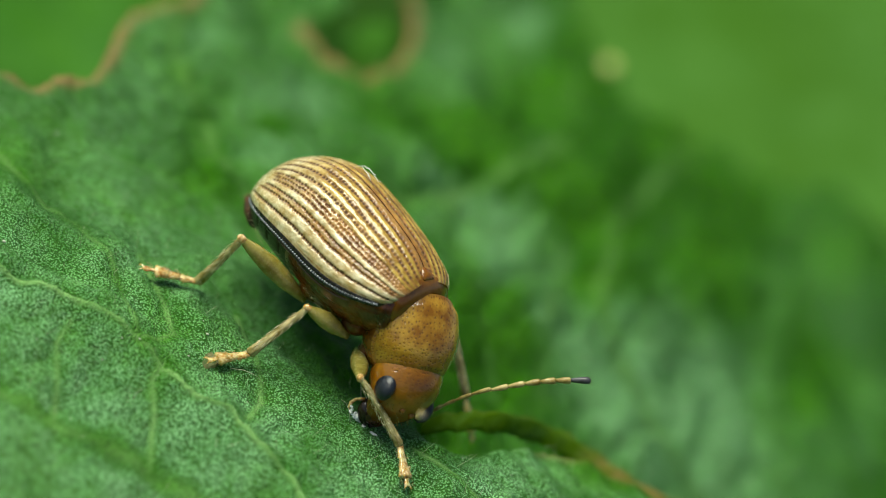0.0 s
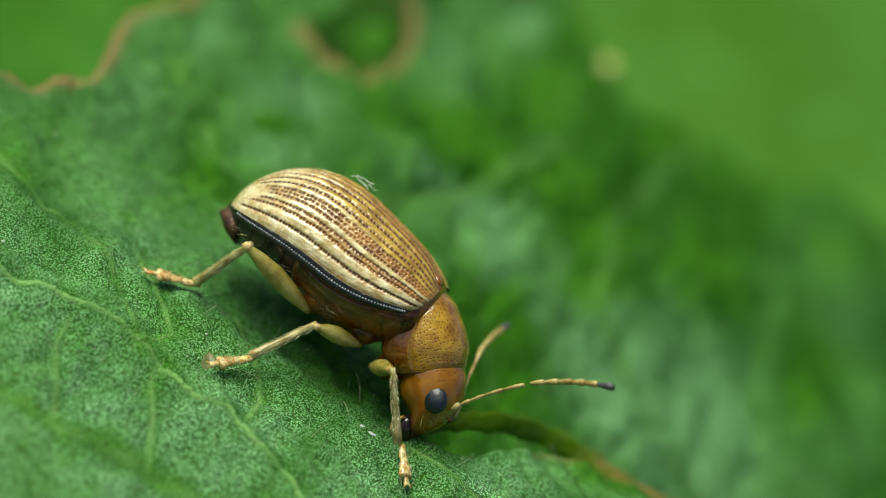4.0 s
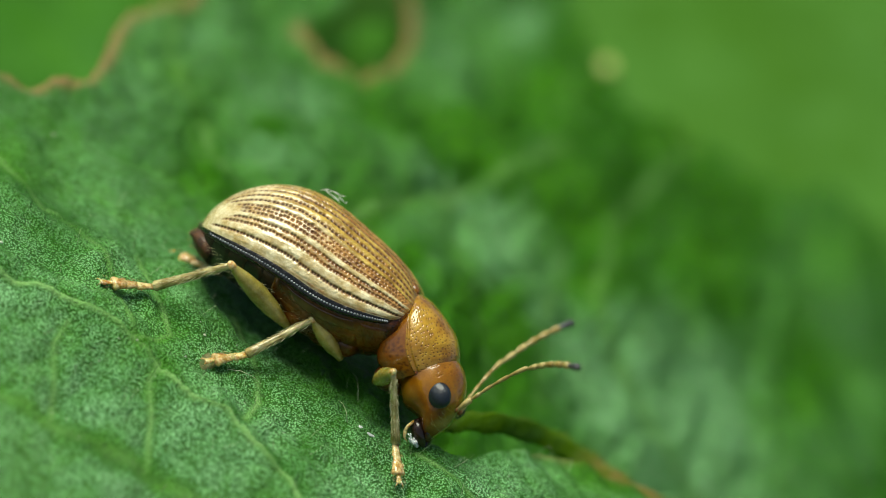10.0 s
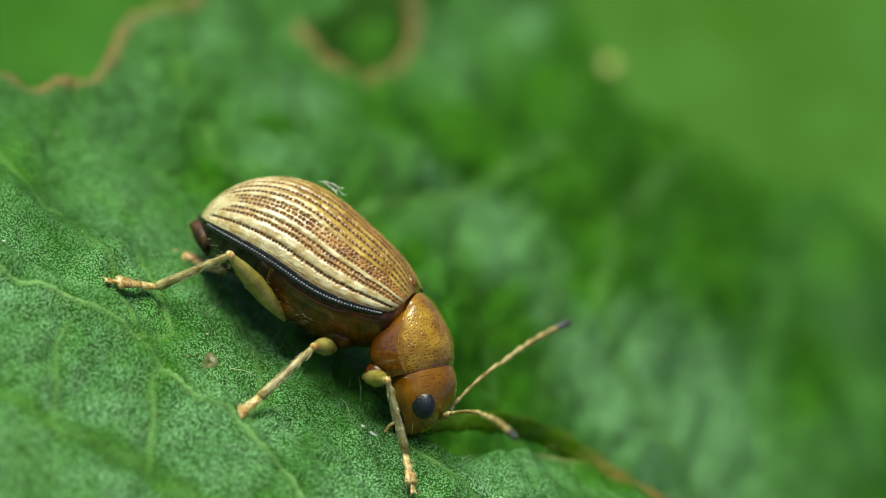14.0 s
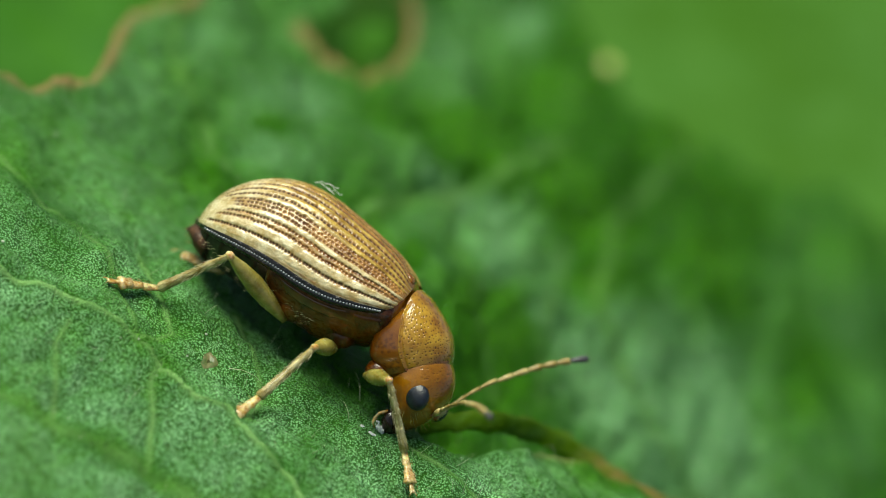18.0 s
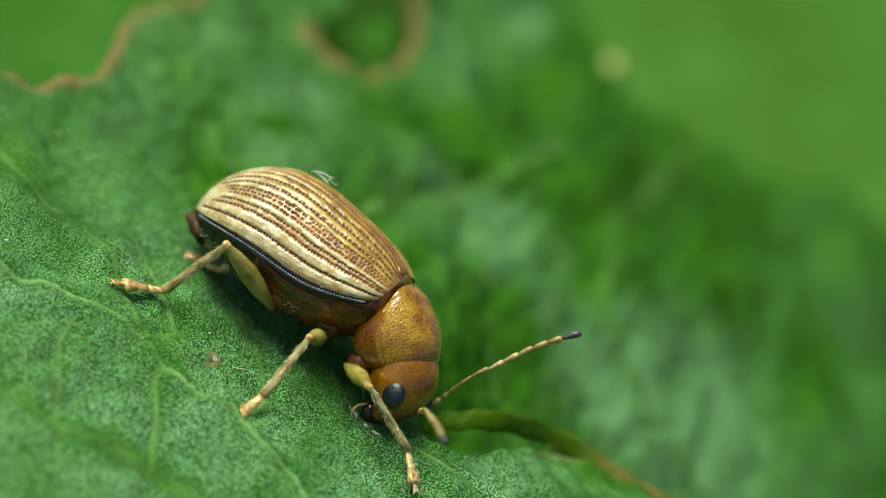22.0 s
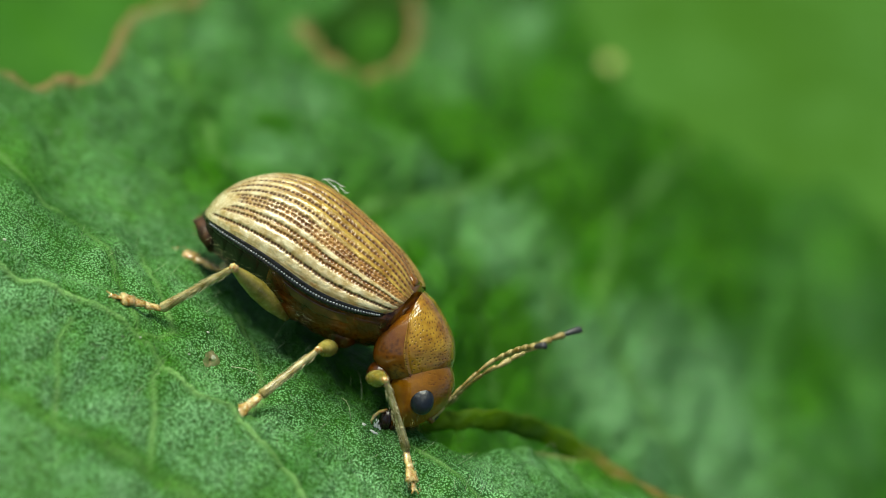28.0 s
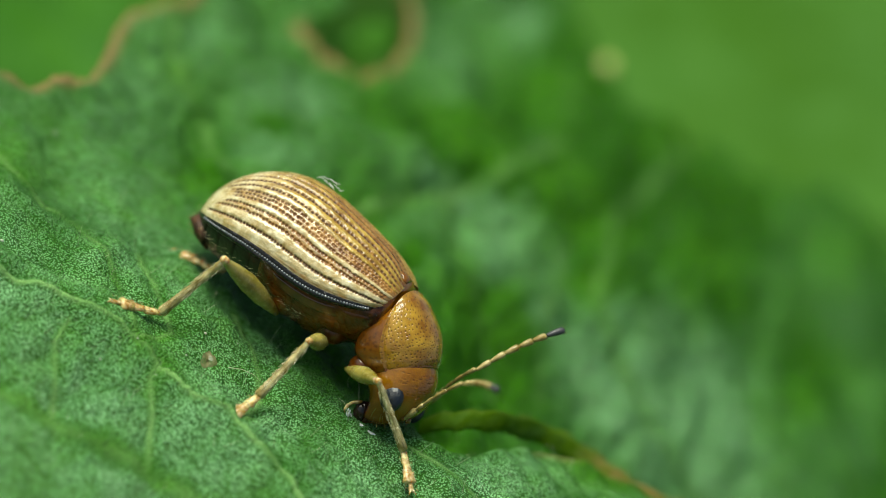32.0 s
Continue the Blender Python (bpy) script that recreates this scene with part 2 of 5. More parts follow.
def crest_y(x):
    return -0.2 + 2.5 * sstep(1.3, 4.2, x) + 0.16 * soft(x - 4.0, 0.6)


def leaf_z(x, y):
    """Large relief of the leaf, in millimetres: near flank, bitten crest, hollow behind it and swells between the veins."""
    z = -0.42 * soft(-y - 1.1, 0.5)
    d = np.clip(y - crest_y(x), 0, None)
    z = z - 1.7 * sstep(0.6, 2.0, x) * (1 - np.exp(-(d / 0.9) ** 2)) * np.exp(-(d / 5.5) ** 2)
    z = z + 0.10 * np.sin(0.9 * x + 0.4 * y) * np.sin(0.8 * y - 0.3 * x + 1.0)
    far = sstep(2.0, 6.0, y)
    swell = np.sin(1.05 * x + 0.31 * y + 0.5) + np.sin(0.52 * y - 0.63 * x + 2.1) + np.sin(0.9 * y + 0.75 * x + 4.0) + 0.7 * np.sin(1.7 * x - 1.1 * y + 1.0) + 0.6 * np.sin(2.1 * x + 1.3 * y)
    return z + 0.10 * far * swell - 0.33 * far * soft(x - 1.0, 1.0)


VEINS = [
    ([(-12, -1.68), (-6.13, -1.88), (-5.06, -1.66), (-4.07, -1.72), (-3.84, -1.69), (-3.17, -1.93), (-2.44, -2.16), (-1.81, -2.05), (-1.25, -2.46), (-0.31, -2.64), (2.5, -4.6)], 0.06, 0.85),
    ([(-12, -4.1), (-6.04, -3.78), (-4.06, -3.68), (-2.34, -3.58), (-1.16, -3.79), (1.0, -5.0)], 0.22, 0.22),
    ([(-3.85, -1.64), (-3.35, -0.88), (-3.85, -0.17), (-4.63, 0.83)], 0.07, 0.6),
    ([(-4.99, -2.0), (-4.99, -2.43), (-4.35, -3.5)], 0.06, 0.65),
    ([(-3.27, -1.75), (-3.27, -2.16), (-2.86, -2.78), (-2.5, -3.5)], 0.06, 0.65),
    ([(-1.49, -1.93), (-1.44, -1.06), (-1.84, -0.35), (-2.6, 0.8)], 0.07, 0.6),
]
FAR_VEINS = [
    ([(-6.6, 9.6), (-6.39, 8.23), (-5.63, 6.93), (-4.96, 6.46), (-4.38, 5.27), (-3.59, 4.52), (-2.6, 2.9)], 0.22, 0.25),
    ([(1.24, -0.33), (2.0, -0.5), (2.73, -0.62), (4.0, -1.4)], 0.07, 0.6),
    ([(-2.4, 4.5), (-1.35, 6.84), (0.14, 10.05), (1.02, 13.57)], 0.2, 0.3),
    ([(-9.0, 2.2), (-6.83, 0.89), (-5.06, -0.01), (-3.85, -1.64)], 0.09, 0.4),
    ([(3.0, 9.5), (5.0, 8.0), (8.0, 7.6), (12, 8.0)], 0.2, 0.3),
    ([(3.0, 9.5), (2.6, 12.5), (3.4, 17.0)], 0.2, 0.3),
    ([(-0.4, 8.6), (0.9, 6.6), (2.2, 5.2)], 0.2, 0.2),
    ([(2.0, 10.5), (2.3, 8.0), (3.0, 6.0)], 0.16, 0.2),
]
# sky sheen and dark hollows painted into the waxy bloom: centre, reach, amount
SHEEN_PATCHES = [(-7.2, 1.8, 1.5, 2.0, 0.4), (-4.5, 7.7, 0.5, 0.9, 0.6), (-3.7, 9.2, 0.5, 0.9, 0.6), (-6.4, 8.7, 0.7, 1.0, 0.4), (-0.85, 17.2, 0.3, 0.9, 1.0), (-0.5, 8.6, 0.9, 1.0, 1.2), (0.7, 9.0, 0.9, 1.2, 1.0),
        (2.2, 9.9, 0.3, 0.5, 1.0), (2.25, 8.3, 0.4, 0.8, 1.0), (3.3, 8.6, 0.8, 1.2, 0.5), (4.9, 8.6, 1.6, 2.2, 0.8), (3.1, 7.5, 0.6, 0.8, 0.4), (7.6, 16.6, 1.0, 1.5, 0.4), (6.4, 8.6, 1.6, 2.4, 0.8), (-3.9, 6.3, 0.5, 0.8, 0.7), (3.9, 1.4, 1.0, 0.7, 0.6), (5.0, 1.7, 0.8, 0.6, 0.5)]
DARK_PATCHES = [(-4.0, 7.3, 0.4, 0.5, -0.9), (-0.96, 10.0, 0.9, 0.5, -1.2), (-0.3, 10.9, 1.0, 0.8, -1.2), (2.1, 16.6, 0.7, 1.0, -0.9), (0.1, 16.9, 0.25, 1.3, -0.9), (1.2, 12.8, 1.5, 1.8, -0.5), (4.0, 16.5, 1.0, 1.4, -0.9),
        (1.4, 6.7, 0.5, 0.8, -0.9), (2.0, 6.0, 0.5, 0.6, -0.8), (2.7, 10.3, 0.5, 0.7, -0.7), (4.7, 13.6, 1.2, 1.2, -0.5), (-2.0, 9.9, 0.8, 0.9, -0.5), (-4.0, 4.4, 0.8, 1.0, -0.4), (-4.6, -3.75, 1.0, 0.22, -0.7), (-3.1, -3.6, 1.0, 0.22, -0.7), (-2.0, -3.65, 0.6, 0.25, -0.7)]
# smaller patches of painted sheen and dark on the far half of the blade
FAR_SHEEN = [(2.6, 0.42, 0.7, 0.6, 0.5), (3.57, 0.9, 0.6, 0.5, 0.4), (4.27, 8.18, 1.2, 1.6, 0.35), (6.94, 10.62, 2.0, 2.4, 0.35), (5.34, 11.81, 1.2, 1.8, 0.25), (-0.37, 9.06, 0.47, 0.41, 0.8), (1.04, 7.68, 0.27, 1.02, 0.6), (0.56, 12.12, 0.21, 1.17, 0.6), (3.33, 9.31, 0.25, 0.48, 0.5), (2.04, 9.51, 0.16, 0.27, 0.6), (2.28, 7.93, 0.21, 0.24, 0.6), (3.8, 13.72, 0.34, 0.61, 0.3)]
FAR_DARK = [(-0.74, 9.74, 0.48, 0.75, -0.9), (1.81, 16.02, 0.35, 0.9, -0.9), (3.74, 15.99, 0.31, 0.93, -0.9), (2.42, 10.09, 0.21, 0.55, -0.9), (-0.44, 5.91, 0.2, 0.47, -0.8), (0.95, 6.33, 0.18, 0.57, -0.8), (3.65, 11.21, 0.34, 0.53, -0.7), (0.49, 10.16, 0.24, 0.24, -0.5), (1.44, 11.49, 0.33, 1.05, -0.5), (2.64, 13.32, 0.51, 0.73, -0.4)]
HOLE_A = [(-9.89, 4.56), (-8.4, 3.91), (-7.96, 3.9), (-7.28, 5.03), (-7.25, 6.28), (-7.41, 7.65), (-7.45, 8.58), (-6.97, 9.49), (-6.64, 10.19), (-6.72, 12.05), (-7.12, 30.06), (-26.22, 30.06), (-26.22, 4.46), (-12.22, 4.26)]
HOLE_B = [(-4.5, 12.01), (-4.14, 11.72), (-3.48, 11.01), (-3.05, 11.08), (-2.7, 11.93), (-2.7, 12.86), (-2.98, 14.41), (-3.54, 15.62), (-5.38, 17.4), (-4.48, 14.5), (-3.93, 13.1)]


def to_path(x, y, path):
    """Distance in the plan from points to a polyline."""
    best = np.full(np.shape(x), 1e9)
    for (ax, ay), (bx, by) in zip(path[:-1], path[1:]):
        ex, ey = bx - ax, by - ay
        t = np.clip(((x - ax) * ex + (y - ay) * ey) / (ex * ex + ey * ey), 0, 1)
        best = np.minimum(best, np.hypot(x - ax - t * ex, y - ay - t * ey))
    return best


def inside(x, y, path):
    hit = np.zeros(np.shape(x), dtype=bool)
    for (ax, ay), (bx, by) in zip(path, path[1:] + path[:1]):
        if ay != by:
            hit ^= ((ay > y) != (by > y)) & (x < (bx - ax) * (y - ay) / (by - ay) + ax)
    return hit


def ripple(x, y, scale, seed):
    """Smooth random swells from a few plane waves."""
    rng = random.Random(seed)
    total = 0
    for _ in range(9):
        a, f, p = rng.uniform(0, math.tau), scale * rng.uniform(0.6, 1.5), rng.uniform(0, math.tau)
        total = total + np.sin(f * (x * math.cos(a) + y * math.sin(a)) + p)
    return total / 3


def quilt(x, y, cell, seed):
    """Cushions of blade between the smallest veins: 0 in the creases, 1 on the crowns."""
    rng = np.random.default_rng(seed)
    jx, jy = rng.uniform(0.1, 0.9, (97, 97)), rng.uniform(0.1, 0.9, (97, 97))
    gx, gy = np.floor(x / cell).astype(int), np.floor(y / cell).astype(int)
    first, second = np.full(np.shape(x), 9.0), np.full(np.shape(x), 9.0)
    for dx in (-1, 0, 1):
        for dy in (-1, 0, 1):
            cx, cy = gx + dx, gy + dy
            d = np.hypot(x / cell - cx - jx[cx % 97, cy % 97], y / cell - cy - jy[cx % 97, cy % 97])
            second = np.minimum(second, np.maximum(first, d))
            first = np.minimum(first, d)
    return 1 - np.exp(-((second - first) / 0.34) ** 1.4)


def full_z(x, y):
    z = leaf_z(x, y) + 0.075 * (1 - 0.6 * sstep(2.0, 6.0, y)) * ripple(x, y, 2.6, 3) + 0.034 * ripple(x, y, 7.0, 5) + 0.010 * ripple(x, y, 17.0, 8)
    far = sstep(1.5, 5.0, y)
    z = z + (0.05 + 0.12 * far) * quilt(x + 0.2 * np.sin(1.3 * y), y + 0.2 * np.sin(1.7 * x), 1.25, 3) + (0.03 + 0.05 * far) * quilt(x, y, 0.55, 7)
    for path, width, rise in VEINS + FAR_VEINS:
        d = to_path(x, y, path)
        z = z - (0.05 + 0.9 * width * rise) * np.exp(-(d / (3.2 * width)) ** 2) + 0.05 * rise * np.exp(-(d / (0.7 * width)) ** 2)
    crease = to_path(x, y, VEINS[0][0])
    return z + 0.30 * np.exp(-crease / 0.42) - 0.12


def axis(*spans):
    """Grid lines whose spacing changes from span to span: (from, to, step)."""
    return np.concatenate([np.arange(a, b, s) for a, b, s in spans])


def leaf_sheet(name, xs, ys, height, keep, material, label, thick=0.16, eaten=False):
    X, Y = np.meshgrid(xs, ys)
    Z = height(X, Y)
    rows, cols = X.shape
    index = np.arange(rows * cols).reshape(rows, cols)
    quads = np.stack([index[:-1, :-1], index[:-1, 1:], index[1:, 1:], index[1:, :-1]], -1).reshape(-1, 4)
    ok = keep(X, Y).ravel()
    quads = quads[ok[quads].all(1)]
    used = np.unique(quads)
    remap = np.full(rows * cols, -1)
    remap[used] = np.arange(len(used))
    x, y, z = X.ravel()[used], Y.ravel()[used], Z.ravel()[used]
    vein = np.zeros(len(used))
    for path, width, rise in VEINS + FAR_VEINS:
        vein = np.maximum(vein, rise * (0.85 + 0.3 * ripple(x, y, 5.0, 61)).clip(0.4, 1.2) * np.exp(-(to_path(x, y, path) / (0.45 * width + 0.012)) ** 2))
    edge = np.minimum(to_path(x, y, HOLE_A[:10]), to_path(x, y, HOLE_B[:8]))
    rim = np.clip(1.3 - edge / 0.22, 0, 1)
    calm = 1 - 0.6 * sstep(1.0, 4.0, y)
    # painted sheen grows to the left, near the camera and below the main crease
    bloom_sheen = 0.06 + 0.29 * sstep(1.0, -2.0, x) + calm * (0.22 * ripple(x, 0.6 * y, 0.75, 41) + 0.26 * ripple(x, 0.6 * y, 1.9, 43)) + 0.72 * sstep(1.2, -1.2, y) + 0.20 * sstep(-1.9, -2.6, y + 0.12 * x)
    for px, py, rx, ry, much in SHEEN_PATCHES + DARK_PATCHES + FAR_SHEEN + FAR_DARK:
        bloom_sheen = bloom_sheen + much * np.exp(-((x - px) / rx) ** 2 - ((y - py) / ry) ** 2)
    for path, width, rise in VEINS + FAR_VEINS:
        bloom_sheen = bloom_sheen * (1 - 0.8 * np.exp(-(to_path(x, y, path) / (1.3 * width)) ** 2))
    # greener streak above each near vein, also painting the crease's shaded side
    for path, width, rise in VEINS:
        bloom_sheen = bloom_sheen * (1 - 0.75 * rise * (0.7 + 0.3 * ripple(x, y, 3.0, 62)).clip(0, 1) * np.exp(-(to_path(x - 0.09, y - 0.13, path) / 0.15) ** 2))
    bloom_sheen = np.clip(bloom_sheen, 0.02, 1)
    rim = np.maximum(rim, 0.75 * np.exp(-((y - crest_y(x) - 0.12) / 0.16) ** 2) * sstep(2.7, 4.0, x) * (0.55 + 0.45 * ripple(x, y, 3.0, 44)).clip(0, 1))
    if not eaten:
        vein, rim, bloom_sheen = vein * 0, rim * 0, 0.10 + 0.12 * np.clip(bloom_sheen, 0, 1)
    ob = mesh_ob(name, np.stack([x, y, z], 1), [tuple(q) for q in remap[quads].tolist()], material, None, label, {"vein": vein, "rim": rim, "bloom_sheen": bloom_sheen})
    solid = ob.modifiers.new("thickness", "SOLIDIFY")
    solid.thickness, solid.offset = thick * MM, -1
    return ob


# far margin of the blade in the plan
MARGIN = ((-26, -0.7, -0.3, 0.5, 1.2, 2.0, 3.0, 4.0, 5.6, 7.9, 23), (30, 22, 19.3, 17.6, 16.8, 16.5, 17.4, 18.8, 19.3, 21.5, 26))


def leaf_keep(x, y):
    """The blade's outline, less the two holes that have been eaten into it."""
    far = np.interp(x, MARGIN[0], MARGIN[1]) + 0.12 * np.sin(5.3 * x)
    return (np.hypot((x - 1) / 22, (y - 5) / 24) < 1) & (y < far) & ~inside(x, y, HOLE_A) & ~inside(x, y, HOLE_B)


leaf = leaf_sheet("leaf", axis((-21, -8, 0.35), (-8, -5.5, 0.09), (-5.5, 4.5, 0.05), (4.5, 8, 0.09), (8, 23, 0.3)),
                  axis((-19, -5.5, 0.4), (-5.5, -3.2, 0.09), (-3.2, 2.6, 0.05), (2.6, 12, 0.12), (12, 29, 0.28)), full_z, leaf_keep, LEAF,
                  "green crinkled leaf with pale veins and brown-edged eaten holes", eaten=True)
tagged(leaf, category="leaf", kind="structure")
lower = leaf_sheet("leaf", axis((-40, 30, 0.5)), axis((-10, 62, 0.5)), lambda x, y: -6 + 0.4 * ripple(x, y, 0.5, 11) - 0.02 * (y - 15) + 4.9 * np.exp(-((x + 3.2) / 2.2) ** 2 - ((y - 15.5) / 3.2) ** 2),
                   lambda x, y: np.hypot((x + 10) / 28, (y - 28) / 32) < 1, LOWER, "deep green leaf lying below the eaten one", 0.2)
tagged(lower, category="leaf", kind="structure")
pale = leaf_sheet("leaf", axis((-10, 40, 0.5)), axis((8, 70, 0.5)), lambda x, y: -6 + 0.6 * ripple(x, y, 0.45, 21) + 0.16 * (y - 15),
                  lambda x, y: np.hypot((x - 15) / 24, (y - 38) / 30) < 1, PALE, "pale green smooth leaf behind the eaten one", 0.2)
tagged(pale, category="leaf", kind="structure")

ground = mesh_ob("ground", [(-6e4, -6e4, -60), (6e4, -6e4, -60), (6e4, 6e4, -60), (-6e4, 6e4, -60)], [(0, 1, 2, 3)], SOIL)
tagged(ground, "dark weedy soil far below the leaves", "ground", kind="structure")


# ---- the beetle: x towards the head, y to its left, z to its back ----
LONG, WIDE, HIGH = 4.176, 1.252, 1.370


def shell_point(s, q):
    """A point of the wing cases: s from the tail (0) to the front (1), q from the seam (0) to the margin (1)."""
    x = LONG * (s - 0.5)
    u = 2 * s - 1
    a, b = np.clip(-u, 0, 1), np.clip(u, 0, 1)
    w = WIDE * np.where(u < 0, np.sqrt(np.clip(1 - a ** 2.3, 0, 1)), 1 - 0.340 * b ** 2.5)
    h = HIGH * np.where(u < 0, np.clip(1 - a ** 2.2, 0, 1) ** 0.55, 1 - 0.647 * b ** 2)
    front = np.sqrt(np.clip(1 - (np.clip(s - 0.93, 0, 1) / 0.075) ** 2, 0, 1))
    w = w * (0.80 + 0.20 * front)
    z0 = -0.034 - 0.196 * np.exp(-((u - 0.35) / 0.5) ** 2) - 0.102 * a ** 2
    p = q * math.pi / 2
    lead = (np.clip(s - 0.8, 0, 1) / 0.2) ** 2
    return x - lead * (0.24 * q ** 2 + 0.16 * (1 - q) ** 3), w * np.sin(p), z0 + h * np.cos(p)


# rows of pits from the seam to the margin: place, spread, how many pits, how much they stray
ROWS = [(0.092, 46, 0.0), (0.190, 47, 0.0), (0.288, 48, 0.1), (0.383, 50, 0.2), (0.464, 52, 0.25), (0.510, 50, 0.35), (0.556, 52, 0.25), (0.634, 54, 0.25), (0.690, 56, 0.25), (0.806, 62, 0.0)]
# smooth ribs between them: place, breadth, height
RIBS = [(0.045, 0.022, 0.7), (0.141, 0.026, 1.0), (0.239, 0.026, 1.0), (0.337, 0.026, 1.0), (0.424, 0.022, 1.1), (0.597, 0.024, 1.2), (0.748, 0.036, 1.3), (0.853, 0.030, 1.1)]


def punctures():
    """Seed points of the pits: one row to a groove, strewn in the two bands on the side."""
    rng = random.Random(4)
    seeds = []
    for k, (q, steps, stray) in enumerate(ROWS):
        for i in range(steps):
            s = 0.03 + 0.945 * (i + 0.5 * (k % 2)) / steps
            calm = stray * float(sstep(0.10, 0.26, np.array(s))) * (1 - 0.6 * float(sstep(0.78, 0.95, np.array(s))))
            seeds.append((s + rng.gauss(0, 0.0016 + 0.0035 * calm), q + rng.gauss(0, 0.002 + 0.0075 * calm), rng.uniform(0.85, 1.15), calm))
    return seeds


def elytron(side, parent):
    rows, cols = 470, 250
    s = np.linspace(0.0005, 1, rows)[:, None] * np.ones((1, cols))
    q = np.ones((rows, 1)) * np.linspace(0.006, 1, cols)[None]
    x, y, z = shell_point(s, q)
    pit, wall = np.zeros((rows, cols)), np.zeros((rows, cols))
    for ss, qq, size, calm in punctures():
        i, j = int(ss * rows), int(qq * cols)
        i0, i1, j0, j1 = max(i - 9, 0), min(i + 10, rows), max(j - 9, 0), min(j + 10, cols)
        if i0 >= i1:
            continue
        girth = 2.05 * (0.35 + 0.65 * math.sin(math.pi * min(max(ss, 0.02), 0.98)) ** 0.6)
        d2 = ((s[i0:i1, j0:j1] - ss) * LONG / ((0.029 - 0.010 * calm) * size)) ** 2 + ((q[i0:i1, j0:j1] - qq) * girth / ((0.027 - 0.009 * calm) * size)) ** 2
        pit[i0:i1, j0:j1] = np.maximum(pit[i0:i1, j0:j1], np.exp(-d2 * d2 * 0.5 - 0.3 * d2))
        wall[i0:i1, j0:j1] = np.maximum(wall[i0:i1, j0:j1], np.exp(-d2 * 0.22))
    wave = 0.005 * np.sin(11 * s + 3 * q) + 0.0035 * np.sin(31 * s + 17 * q) + 0.0035 * np.sin(83 * s - 29 * q) + 0.002 * np.sin(160 * s + 45 * q)
    rib, line = np.zeros((rows, cols)), np.zeros((rows, cols))
    for at, wide, tall in RIBS:
        rib = np.maximum(rib, tall * np.exp(-((q + wave - at) / wide) ** 4))
    for at, _, stray in ROWS:
        line = np.maximum(line, (1 - 0.75 * stray) * (1.0 if at > 0.4 else 1.15) * np.exp(-((q + wave - at) / (0.019 + 0.012 * (at < 0.4) * sstep(0.2, 0.6, s))) ** 2))
    ended = 0.04 + 0.10 * np.exp(-((q - 0.55) / 0.15) ** 2)
    live = sstep(ended, ended + 0.04, s)
    pit, line, wall = pit * live, line * live * (q < 0.88), wall * live
    band = (np.exp(-((q - 0.510) / 0.062) ** 4) + np.exp(-((q - 0.664) / 0.045) ** 4)) * live
    patchy = 0.5 + 0.5 * np.sin(13 * s + 7 * q) * np.sin(29 * s - 17 * q)
    mottle = 0.5 + 0.5 * np.sin(61 * s + 23 * q) * np.sin(43 * s - 71 * q)
    wash = 0.48 * line + band * (0.12 + 0.42 * sstep(0.2, 0.5, s) * (1 - 0.2 * sstep(0.75, 0.95, s))) * (0.45 + 0.55 * wall) * (0.75 + 0.5 * patchy) + (0.25 + 0.22 * sstep(0.4, 0.75, s)) * wall
    wash = wash + 0.8 * np.exp(-(q / 0.026) ** 2) + 0.5 * np.exp(-((s - 1) / 0.025) ** 2) * (0.3 + 0.7 * mottle)
    wash = wash + 0.95 * np.exp(-((q - 0.902) / 0.018) ** 2) * sstep(0.35, 0.62, s) * (0.35 + 0.65 * mottle)
    wash = wash + 0.9 * sstep(0.20, 0.03, q) * sstep(0.35, 0.75, s)
    gold = 1.0 * sstep(0.08, 0.45, s) * (1 - sstep(0.30, 0.52, q - 0.10 * sstep(0.45, 0.8, s))) + 0.22 * patchy * mottle + 0.35 * band
    dark = 1.0 - 0.30 * band * sstep(0.22, 0.45, s) - 0.20 * band - 0.25 * sstep(0.45, 0.75, s) * sstep(0.76, 0.70, q)
    border = sstep(0.914, 0.924, q)
    seam_side = (1 - sstep(0.02, 0.05, q)) * 0.010
    knob = 0.9 + 0.2 * np.sin(47 * s + 60 * q) * np.sin(23 * s - 40 * q)
    groove = -0.018 * pit - 0.011 * line - 0.006 * band + 0.006 * wall * (1 - pit) * band + 0.012 * rib * knob * live - seam_side + 0.012 * np.exp(-((q - 0.985) / 0.012) ** 2) - 0.012 * np.exp(-((q - 0.918) / 0.012) ** 2)
    swell = 1 + groove / HIGH
    y, z = y * swell * side, z * swell
    verts = np.stack([x, y, z], -1).reshape(-1, 3)
    # a turned-in edge gives the case its thickness
    edge = np.stack([x[:, -1], y[:, -1] * 0.90, z[:, -1] - 0.05], -1)
    verts = np.concatenate([verts, edge])
    faces = grid_faces(rows, cols, False, side < 0)
    base = rows * cols
    for i in range(rows - 1):
        quad = (i * cols + cols - 1, base + i, base + i + 1, (i + 1) * cols + cols - 1)
        faces.append(quad if side > 0 else quad[::-1])
    one = np.ones(rows)
    # beads on the black border, coloured pale as painted glints
    drops = []
    for k in range(66):
        t = np.array(0.08 + 0.87 * k / 65)
        bx, by, bz = (float(v) for v in shell_point(t, np.array(0.963)))
        drops.append(ball((bx, (by + 0.010) * side, bz), (0.023, 0.020, 0.022), 6, 10))
